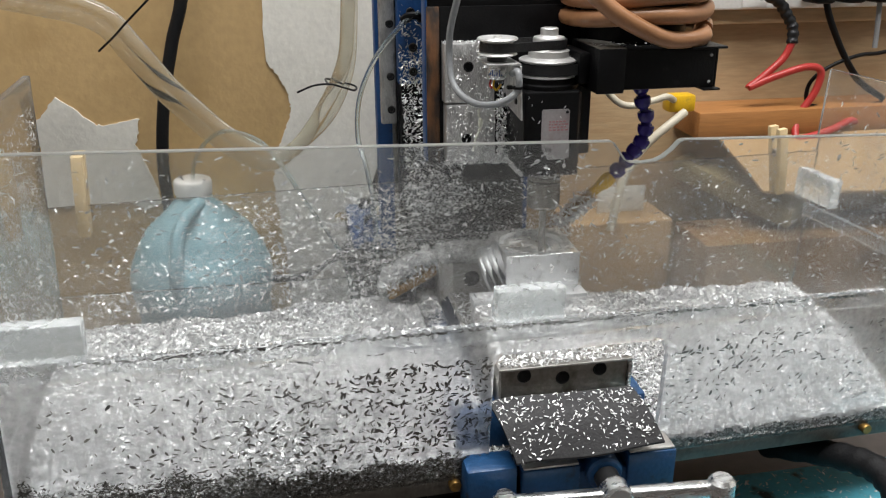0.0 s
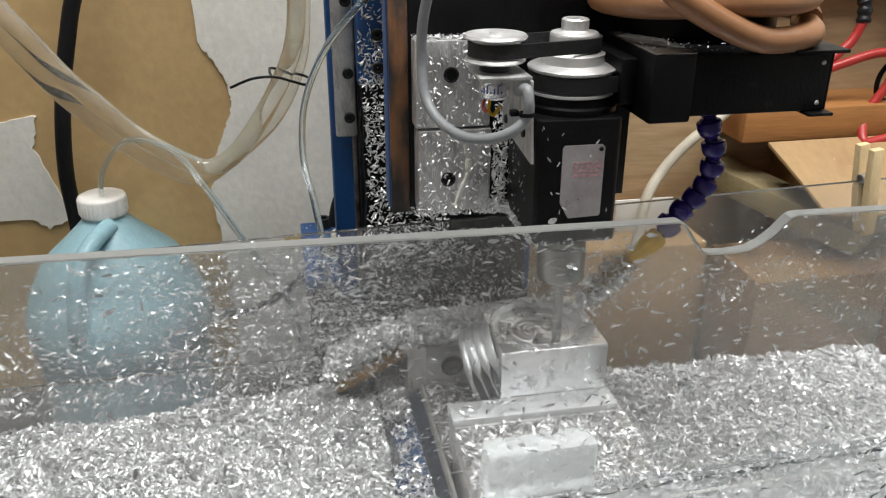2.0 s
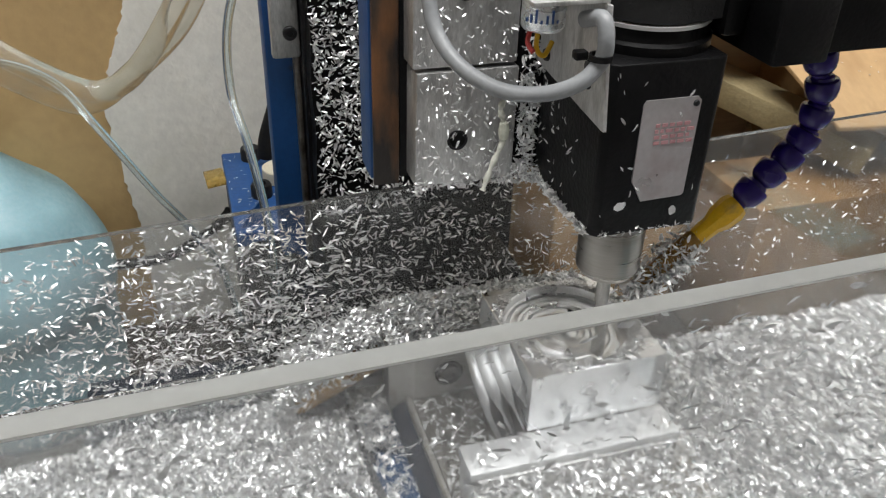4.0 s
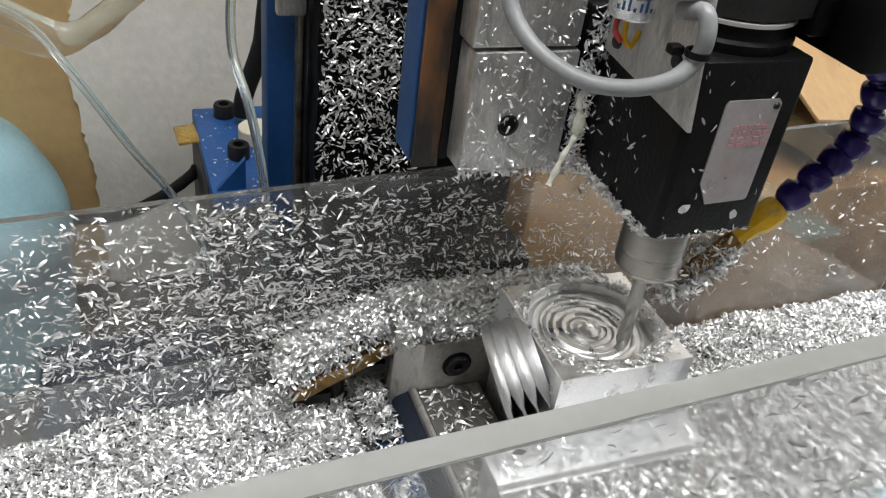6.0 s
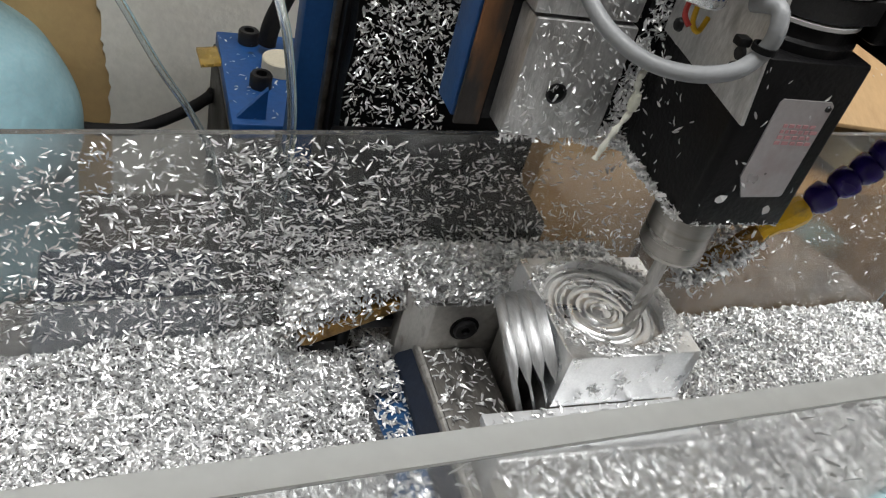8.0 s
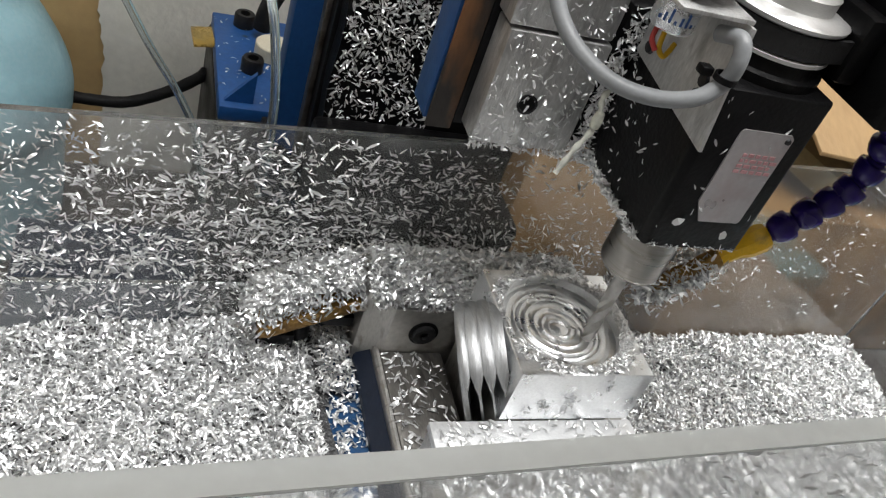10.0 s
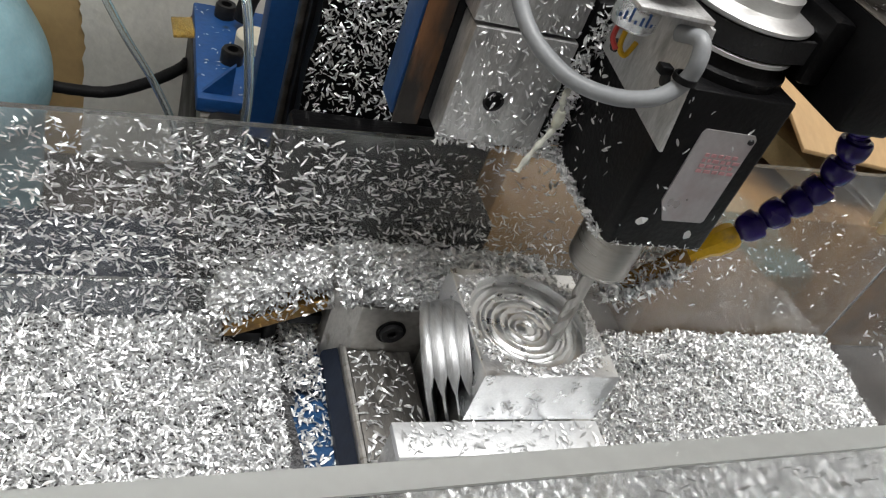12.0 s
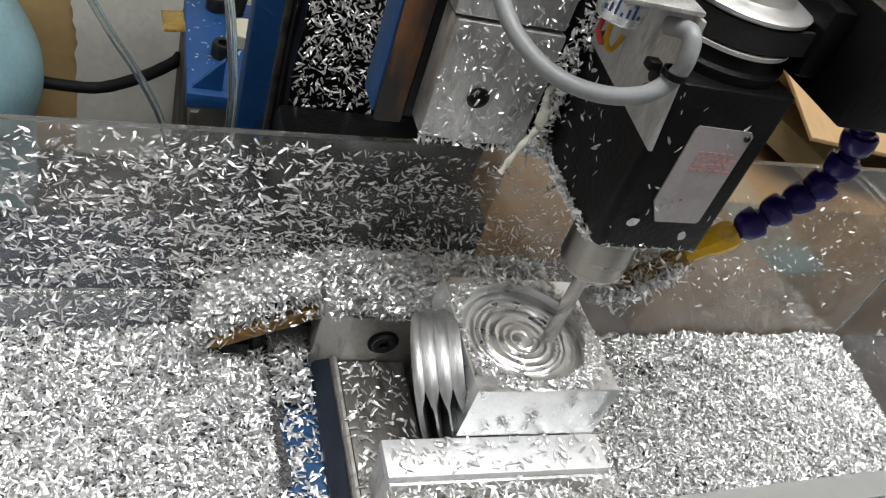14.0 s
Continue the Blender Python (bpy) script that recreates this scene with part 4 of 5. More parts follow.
    solid("batten", batten, FOAM, (0.44, 0.41, -0.12), "olive painted wooden batten lying across the cardboard box", "batten")
    solid("paper_sheet", box(0.255, 0.325, 0.445, 0.448, -0.1175, -0.080, 0.0008), PLASTER, (0.29, 0.446, -0.1175), "white card standing on a carton behind the milling head", "card")
    solid("carton", box(0.20, 0.35, 0.40, 0.495, -0.2995, -0.118, 0.003), CARD, (0.27, 0.45, -0.3), "closed brown carton behind the milling head", "carton")
    cord = thing("extension_lead", (0.30, 0.45, 0.0), "cream lead with yellow connector behind the motor bracket", "cord")
    part("connector", box(0.339, 0.379, 0.42, 0.445, 0.027, 0.051, 0.005), YELLOW, cord, "yellow cable connector")
    part("lead", tube([(0.358, 0.41, 0.030), (0.329, 0.40, 0.0135), (0.307, 0.40, -0.005), (0.285, 0.40, -0.031), (0.265, 0.39, -0.06), (0.25, 0.38, -0.12)], 0.0058, 12, 8), WHITE_CORD, cord)
    part("upper_lead", tube([(0.345, 0.42, 0.045), (0.325, 0.40, 0.054), (0.309, 0.40, 0.050), (0.279, 0.40, 0.044), (0.254, 0.40, 0.052), (0.22, 0.40, 0.09)], 0.0045, 12, 8), WHITE_CORD, cord)


build_background()


# ---- on the moving table ----
X0, X1 = -0.378, 0.386
PANEL = -0.1253
# The table and its guard stand a few degrees askew to the vise.
SKEW = pose(0, 0, 0, 0, 2.2, 4.6)
TILTED = []


def askew(x, y, z):
    """Where a place of the straight table lies on the skewed one."""
    p = np.stack(np.broadcast_arrays(np.asarray(x, float), np.asarray(y, float), np.asarray(z, float)), -1)
    return p @ np.array(SKEW.to_3x3()).T


def build_table():
    table = thing("mill_table", (0, 0, -0.16), "stained steel milling table covered in aluminium swarf", "milling table", moves=True)
    TILTED.append(table)
    part("slab", box(X0 - 0.012, X1 + 0.03, -0.126, 0.118, -0.1410, -0.1255, 0.0015), TABLE_IRON, table)
    part("saddle", box(-0.09, 0.09, -0.10, 0.10, -0.1645, -0.1412, 0.001), BLACK_STEEL, table)
    for x in (-0.077, 0.294):
        part("table_screw", lathe((x, -0.126, -0.131), [(0, -0.006), (0.0042, -0.006), (0.0046, -0.005), (0.0046, 0)], 18, "y"), BRASS, table, "tarnished brass thumb screw")


def build_guard():
    guard = thing("splash_guard", (0, 0, -0.125), "clear acrylic splash guard splattered with aluminium chips", "splash guard", moves=True)
    TILTED.append(guard)
    notch = [(0.0245, 0.1300), (0.0265, 0.1290), (0.0325, 0.1215), (0.0365, 0.1165), (0.0400, 0.1148), (0.0500, 0.1143), (0.0600, 0.1152), (0.0660, 0.1178), (0.0720, 0.1225), (0.0775, 0.1285), (0.0805, 0.1296)]
    cut = [(0.092, -0.1252), (0.092, -0.040), (0.086, -0.026), (-0.044, -0.026), (-0.050, -0.034), (-0.050, -0.1252)]
    outline = [(X0, -0.1252), (X0, 0.1332)] + notch + [(X1, 0.1272), (X1, -0.1252)] + cut
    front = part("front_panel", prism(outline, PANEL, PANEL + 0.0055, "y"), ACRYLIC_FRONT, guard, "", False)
    rim = bmesh.new()
    top = [(X0, 0.1332)] + notch + [(X1, 0.1272)]
    for (a, b), (c, d) in zip(top, top[1:]):
        n = Vector((b - d, c - a)).normalized() * 0.0007
        prism([(a, b), (c, d), (c + n.x, d + n.y), (a + n.x, b + n.y)], PANEL + 0.0001, PANEL + 0.0054, "y", bm=rim)
    part("sawn_edge", rim, ACRYLIC_EDGE, front, "whitish sawn acrylic edge", False)
    part("side_panel", box(X0 - 0.0055, X0 - 0.0003, PANEL, 0.1115, -0.1252, 0.140, 0.0005), ACRYLIC, guard, "", False)
    part("side_panel", box(X1 + 0.0003, X1 + 0.0055, PANEL, 0.1115, -0.1252, 0.140, 0.0005), ACRYLIC, guard, "", False)
    back = part("back_panel", prism([(X0, -0.1252), (X0, 0.0285), (X1, 0.0545), (X1, -0.1252)], 0.1065, 0.1100, "y"), ACRYLIC_BACK, guard, "", False)
    part("front_rail", box(X0 + 0.001, X1 - 0.001, PANEL + 0.0057, PANEL + 0.0117, -0.0165, -0.0030, 0.0005), ACRYLIC, guard, "", False)
    part("back_rail", box(X0 + 0.001, -0.0800, 0.1035, 0.1062, -0.1100, -0.0530, 0.0004), ACRYLIC_BACK, guard, "cloudy acrylic strip", False)
    part("side_rail", box(X1 - 0.0062, X1 - 0.0002, PANEL + 0.012, 0.106, -0.0165, -0.0030, 0.0005), ACRYLIC, guard, "", False)
    for x0, x1, y0, y1, z0, z1 in ((-0.376, -0.324, PANEL + 0.006, PANEL + 0.020, -0.0028, 0.0230), (-0.0485, 0.0040, PANEL + 0.006, PANEL + 0.020, -0.0028, 0.0225), (X1 - 0.022, X1 - 0.0100, 0.050, 0.1062, 0.008, 0.038)):
        part("corner_block", box(x0, x1, y0, y1, z0, z1, 0.0018), ACRYLIC_BLOCK, guard, "cloudy acrylic joining block")
    for ob in (guard, *guard.children_recursive):
        ob.visible_shadow = False


def build_pegs():
    peg = thing("clothes_peg", (0, 0.109, 0.0), "pale wooden clothes peg clipped on the acrylic back", "clothes peg", "clothes pegs on the guard")
    part("jaw", prism([(0.1015, 0.0), (0.1062, 0.0), (0.1062, 0.030), (0.1048, 0.072), (0.0985, 0.072), (0.0985, 0.030)], -0.0048, 0.0048, "x", 0.0008), PEG_WOOD, peg)
    part("jaw", prism([(0.1165, 0.0), (0.1118, 0.0), (0.1118, 0.030), (0.1132, 0.072), (0.1195, 0.072), (0.1195, 0.030)], -0.0048, 0.0048, "x", 0.0008), PEG_WOOD, peg)
    part("spring", lathe((0, 0.109, 0.0455), [(0.0020, -0.0055), (0.0042, -0.0055), (0.0042, 0.0055), (0.0020, 0.0055), (0.0020, -0.0055)], 16, "x"), STEEL, peg)
    other = copy_thing(peg, Matrix.Translation((0.3450, 0.109, 0.0095 + RISE)) @ pose(0, 0, 0, 0, -9, 0))
    peg.matrix_basis = Matrix.Translation((-0.3505, 0.109, 0.0030 + RISE)) @ pose(0, 0, 0, 0, 1, 0)
    for ob in (peg, other):
        TABLE_THINGS.append(ob)
        TILTED.append(ob)


def build_vise():
    vise = thing("machine_vise", (0.02, -0.02, -0.125), "blue and bare steel machine vise with aluminium handle", "vise", moves=True)
    part("base", box(-0.066, 0.088, -0.112, 0.104, -0.1252, -0.0790, 0.003), VISE_BLUE, vise)
    part("slide", box(-0.0360, -0.0030, -0.0196, 0.0638, -0.0788, -0.0600, 0.001), DARK_STEEL, vise, "ground steel slide dusted with chips")
    part("slide", box(0.0560, 0.0780, -0.020, 0.0618, -0.0788, -0.0480, 0.001), STEEL, vise)
    part("slide_side", prism([(-0.0389, -0.0788), (-0.0389, -0.0612), (-0.0378, -0.0600), (-0.0363, -0.0598), (-0.0363, -0.0788)], -0.100, 0.0740, "y", 0.0002), STEEL, vise, "worn bright steel edge", False)
    part("slide_wall", prism([(-0.0450, -0.0788), (-0.0450, -0.0740), (-0.0392, -0.0640), (-0.0392, -0.0788)], -0.100, 0.0740, "y", 0.0004), NAVY, vise, "dark navy flank of the slide", False)
    jaw = part("fixed_jaw", prism([(-0.0350, 0.0642), (-0.0460, 0.0760), (-0.0460, 0.1005), (0.0660, 0.1005), (0.0660, 0.0642)], -0.0788, -0.0300, "z", 0.0005), STEEL, vise, "", False)
    part("bolt_recess", lathe((-0.0168, 0.0640, -0.0458), [(0, -0.0006), (0.0076, -0.0006), (0.0076, 0.002), (0, 0.002)], 32, "y"), BLACK, jaw)
    ring = lathe((-0.0168, 0.0634, -0.0458), [(0.0022, 0.0), (0.0024, -0.0018), (0.0053, -0.0020), (0.0060, -0.0014), (0.0060, 0.0006)], 32, "y")
    part("jaw_bolt", ring, BLACK_STEEL, jaw)
    mov = part("moving_jaw", box(-0.0330, 0.0735, -0.1085, -0.0195, -0.0788, -0.0465, 0.001), STEEL, vise)
    part("jaw_rim", box(-0.0330, 0.0735, -0.1128, -0.1087, -0.0480, -0.0462, 0.0004), STEEL, mov)
    # Lighter metal than the other rims: light from the chips put in the colour.
    part("jaw_rim", box(0.0708, 0.0735, -0.1128, -0.1087, -0.0720, -0.0482, 0.0004), ALU, mov, "edge brightened for light off the chips")
    part("jaw_rim", box(-0.0330, -0.0312, -0.1128, -0.1087, -0.0720, -0.0482, 0.0004), STEEL, mov)
    part("jaw_face", box(-0.0310, 0.0706, -0.1100, -0.1086, -0.0745, -0.0482, 0.0003), DULL_STEEL, mov, "stained brown steel face with three tapped holes")
    # Raised black discs: the shade inside each hole is colour, not depth.
    for x, z in ((-0.0125, -0.0545), (0.0183, -0.0590), (0.0482, -0.0545)):
        part("tapped_hole", lathe((x, -0.1101, z), [(0, -0.0003), (0.0046, -0.0003), (0.0052, -0.0008), (0.0056, 0.0)], 24, "y"), BLACK, mov)
    part("jaw_cap", box(-0.0330, 0.0680, -0.0180, -0.0004, -0.0355, -0.0312, 0.0005), WHITE_ALU, vise, "bright aluminium step plate")
    part("jaw_step", box(-0.0318, 0.0670, -0.0193, -0.0006, -0.0788, -0.0357, 0.0005), ALU_DULL, vise)
    part("parallel", box(0.0006, 0.0555, 0.0004, 0.0615, -0.0788, -0.0314, 0.0004), STEEL, vise)
    # the front end with its screw and handle
    part("front_lug", box(-0.0240, 0.0215, -0.153, -0.1265, -0.150, -0.1105, 0.002), VISE_BLUE, vise)
    part("front_lug", box(0.0590, 0.0980, -0.153, -0.1265, -0.150, -0.1055, 0.002), VISE_BLUE, vise)
    part("front_web", box(-0.0240, 0.0980, -0.150, -0.1265, -0.1560, -0.1180, 0.002), VISE_BLUE, vise)
    part("lug_pad", box(-0.0225, 0.0205, -0.1515, -0.1300, -0.1104, -0.1085, 0.0006), STEEL, vise)
    part("lug_pad", box(0.0605, 0.0965, -0.1515, -0.1300, -0.1054, -0.1035, 0.0006), STEEL, vise)
    part("side_lug", box(-0.0660, -0.0265, -0.152, -0.1265, -0.160, -0.1060, 0.004), VISE_BLUE, vise)
    part("screw_boss", rod((0.0400, -0.1270, -0.1190), (0.0400, -0.1560, -0.1190), 0.0140, 32, 0.002), VISE_BLUE, vise)
    part("screw", rod((0.0400, -0.1561, -0.1190), (0.0400, -0.1690, -0.1200), 0.0095, 24, 0.001), BLACK_STEEL, vise)
    handle = part("handle_hub", rod((0.0400, -0.1691, -0.1200), (0.0400, -0.1850, -0.1205), 0.0115, 28, 0.002), ALU, vise, "cast aluminium crank hub")
    arm = box(-0.046, 0.124, -0.1820, -0.1710, -0.1290, -0.1160, 0.004, 3, turn=(0, 0, -4))
    rod((0.120, -0.1830, -0.1310), (0.120, -0.1830, -0.1120), 0.0100, 24, 0.003, bm=arm)
    rod((-0.042, -0.1715, -0.1310), (-0.042, -0.1715, -0.1120), 0.0085, 24, 0.003, bm=arm)
    part("crank_arm", arm, ALU, handle, "polished cast aluminium crank arm")


def build_mat():
    b = bmesh.new()
    nu, nv = 26, 14
    corners = [Vector((-0.0430, -0.1175, -0.0705)), Vector((0.0720, -0.1165, -0.0690)), Vector((0.0850, -0.1570, -0.0965)), Vector((-0.0300, -0.1580, -0.1005))]
    grids = []
    for lift in (0.0, 0.0016):
        g = []
        for j in range(nv + 1):
            row = []
            for i in range(nu + 1):
                u, v = i / nu, j / nv
                p = corners[0].lerp(corners[1], u).lerp(corners[3].lerp(corners[2], u), v)
                p.z += lift + 0.005 * math.sin(math.pi * v) + 0.0012 * math.sin(5 * u + 2 * v)
                p.y += 0.0010 * math.sin(9 * u)
                row.append(b.verts.new(p))
            g.append(row)
        grids.append(g)
    low, top = grids
    for j in range(nv):
        for i in range(nu):
            b.faces.new((top[j][i], top[j][i + 1], top[j + 1][i + 1], top[j + 1][i]))
            b.faces.new((low[j][i], low[j + 1][i], low[j + 1][i + 1], low[j][i + 1]))
    rim = [(0, i) for i in range(nu + 1)] + [(j, nu) for j in range(1, nv + 1)] + [(nv, i) for i in range(nu - 1, -1, -1)] + [(j, 0) for j in range(nv - 1, 0, -1)]
    for (a, c), (d, e) in zip(rim, rim[1:] + rim[:1]):
        b.faces.new((low[a][c], top[a][c], top[d][e], low[d][e]))
    solid("rubber_mat", b, MAT, (0.02, -0.14, -0.105), "black rubber flap sprinkled with bright chips over the vise screw", "rubber mat", moves=True)

    def place(n):
        u, v = RNG.random(n), RNG.random(n)
        c = [np.array(q) for q in corners]
        p = (c[0] * (1 - u)[:, None] + c[1] * u[:, None]) * (1 - v)[:, None] + (c[3] * (1 - u)[:, None] + c[2] * u[:, None]) * v[:, None]
        p[:, 2] += 0.0018 + 0.005 * np.sin(math.pi * v) + 0.0012 * np.sin(5 * u + 2 * v)
        return p
    p = place(420)
    chips(p, facing(p, (0, -0.5, 0.85)), "bright aluminium chips scattered on the black rubber mat", True, tilt=0.15, wide=0.26, long=(0.0018, 0.0040))


def build_workpiece():
    work = thing("workpiece", (0.033, 0.031, -0.0312), "milled aluminium engine block with finned barrel and round pocket", "workpiece", moves=True)
    b = bmesh.new()
    n, cx, cy, r = 96, 0.0310, 0.0330, 0.0292
    x0, x1, y0, y1, z0 = 0.0, 0.066, 0.0, 0.0645, -0.0310
    def edge(a):
        c, s = math.cos(a), math.sin(a)
        t = min((x1 - cx) / c if c > 1e-9 else (x0 - cx) / c if c < -1e-9 else 9, (y1 - cy) / s if s > 1e-9 else (y0 - cy) / s if s < -1e-9 else 9)
        return cx + c * t, cy + s * t
    angles = sorted([2 * math.pi * i / n for i in range(n)] + [math.atan2(y - cy, x - cx) % (2 * math.pi) for x in (x0, x1) for y in (y0, y1)])
    profile = [(r, 0.0), (r - 0.0004, -0.0004), (r - 0.0006, -0.0045)]
    cut = random.Random(12)
    rr = r - 0.0010
    while rr > 0.0032:
        w = cut.uniform(0.0024, 0.0046)
        h = cut.uniform(0.0003, 0.0009)
        profile += [(rr, -0.0048), (rr - 0.35 * w, -0.0048 - h), (rr - 0.8 * w, -0.0049 - 0.4 * h)]
        rr -= w
    profile += [(0.0010, -0.0047)]
    rings = []
    outer_low = [b.verts.new((*edge(a), z0)) for a in angles]
    outer = [b.verts.new((*edge(a), -0.0005)) for a in angles]
    inset = [b.verts.new(Vector((*edge(a), 0.0)) + (Vector((cx, cy, 0)) - Vector((*edge(a), 0))).normalized() * 0.0006) for a in angles]
    rings = [outer_low, outer, inset]
    for q, (rad, h) in enumerate(profile):
        deep = q > 2
        rings.append([b.verts.new((cx + rad * math.cos(a) + (0.0011 * math.cos(a * 0.5 + q * 0.13) if deep else 0), cy + rad * math.sin(a) + (0.0011 * math.sin(a * 0.5 + q * 0.13) if deep else 0), h + (0.00016 * math.sin(3 * a + q) + 0.00004 * math.sin(7 * a + 2.7 * q) if deep else 0))) for a in angles])
    m = len(angles)
    for p, q in zip(rings, rings[1:]):
        for i in range(m):
            j = (i + 1) % m
            b.faces.new((p[i], p[j], q[j], q[i]))
    b.faces.new(rings[-1])
    b.faces.new(outer_low[::-1])
    body = part("block", b, ALU_CUT, work)
    # a stack of turned fins, leaning; the gaps between them open below and in front
    def opening(k):
        d = math.degrees(k) % 360
        return max(0.0, min(1.0, (d - 140) / 18, (275 - d) / 30))

    def ring(s, r, deep=0.0, side=0.0):
        return [(s + side * opening(2 * math.pi * i / 96), r - deep * opening(2 * math.pi * i / 96) ** 0.6, 2 * math.pi * i / 96) for i in range(96)]

    rows = [ring(-0.0088, 0.004), ring(-0.0088, 0.0265), ring(-0.0084, 0.0288), ring(-0.0078, 0.0296)]
    for s in (-0.0038, 0.0020, 0.0076):
        rows += [ring(s - 0.0021, 0.0302), ring(s - 0.0003, 0.0296, 0, -0.0023), ring(s - 0.0001, 0.0294, 0.026, -0.0022), ring(s + 0.0001, 0.0294, 0.026, 0.0022), ring(s + 0.0003, 0.0299, 0, 0.0023), ring(s + 0.0026, 0.0303)]
    rows += [ring(0.0130, 0.0302), ring(0.0130, 0.004)]
    barrel = bmesh.new()
    rows = [[barrel.verts.new((x, r * math.cos(k), r * math.sin(k))) for x, r, k in row] for row in rows]
    for p, q in zip(rows, rows[1:]):
        for i in range(96):
            barrel.faces.new((p[i], p[(i + 1) % 96], q[(i + 1) % 96], q[i]))
    barrel.faces.new(rows[0][::-1])
    barrel.faces.new(rows[-1])
    lean = Vector((1, 0, 0)).rotation_difference(Vector((1, -0.2, 0.45))).to_matrix().to_4x4()
    bmesh.ops.transform(barrel, matrix=Matrix.Translation((0.0, 0.0322, -0.0318)) @ lean, verts=barrel.verts)
    for where, facing_out in (((0, 0, -0.0598), (0, 0, -1)), ((-0.0002, 0, 0), (1, 0, 0)), ((0, 0.0640, 0), (0, 1, 0))):
        bmesh.ops.bisect_plane(barrel, geom=barrel.verts[:] + barrel.edges[:] + barrel.faces[:], plane_co=where, plane_no=facing_out, clear_outer=True)
    fins = part("finned_barrel", barrel, TURNED, work, "turned aluminium cooling fins, slot shade coloured black")
    # Slot floors are coloured black to stand for the shade deep between fins.
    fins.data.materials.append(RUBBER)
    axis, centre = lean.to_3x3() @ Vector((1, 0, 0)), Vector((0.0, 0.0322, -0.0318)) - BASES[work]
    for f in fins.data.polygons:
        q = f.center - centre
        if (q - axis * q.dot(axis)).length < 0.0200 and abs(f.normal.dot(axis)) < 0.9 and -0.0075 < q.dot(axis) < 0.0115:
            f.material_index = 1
    spots = []
    for x, z, n in ((0.010, -0.026, 14), (0.018, -0.021, 26), (0.0305, -0.017, 26), (0.031, -0.025, 12), (0.045, -0.007, 18)):
        spots.append(np.stack([RNG.normal(x, 0.0013, n) + 0.3 * RNG.normal(0, 0.002, n), RNG.uniform(-0.0012, -0.0002, n), RNG.normal(z, 0.0026, n)], 1))
    spots = np.concatenate(spots)
    chips(spots, facing(spots, (0, -1, 0)), "small tufts of chips stuck to the workpiece's front", True, tilt=0.5, long=(0.002, 0.0042))


def build_clamp():
    clamp = thing("step_clamp", (-0.078, 0.085, -0.125), "brass coloured step clamp buried in chips beside the vise", "clamp", moves=True)
    part("clamp_bar", prism([(-0.0950, -0.0672), (-0.0900, -0.0668), (-0.0480, -0.0455), (-0.0480, -0.0385), (-0.0600, -0.0420), (-0.0950, -0.0590)], 0.0765, 0.1000, "y", 0.001), BRASS, clamp)
    part("step_block", box(-0.0945, -0.0760, 0.0790, 0.0980, -0.1252, -0.0668, 0.001), BLACK_STEEL, clamp)
    part("stud", rod((-0.0720, 0.0870, -0.125), (-0.0720, 0.0870, -0.0420), 0.0048, 16, 0.0006), BLACK_STEEL, clamp)
    part("clamp_end", box(-0.0640, -0.0478, 0.0800, 0.0985, -0.0600, -0.0535, 0.0008), BLACK_STEEL, clamp)


def bed_end(y):
    """Where the swarf runs out towards the east side of the guard."""
    return 0.366 + 0.247 * y


def bed_height(x, y):
    """The top of the swarf on the table."""
    x, y = np.asarray(x, float), np.asarray(y, float)
    z = -0.0775 - 0.008 * np.clip((-0.16 - x) / 0.05, 0, 1) - 0.013 * np.clip((x + 0.02) / 0.10, 0, 1) - 0.006 * np.clip((x - 0.1) / 0.25, 0, 1)
    z = z + 0.0018 * np.sin(x * 37 + 1.3) * np.cos(y * 45) + 0.0012 * np.sin(x * 113 + y * 70) + 0.0010 * np.cos(x * 61 - y * 140)
    front = np.clip((-0.045 - y) / 0.074, 0, 1) ** 1.3
    z = z * (1 - front) - 0.1205 * front
    end = np.clip((x - bed_end(y) + 0.010) / 0.014, 0, 1)
    z = z * (1 - end) - 0.1240 * end
    return z


def in_vise(x, y):
    return ((x > -0.0675) & (x < 0.0740) & (y < 0.101) & (y > -0.115))


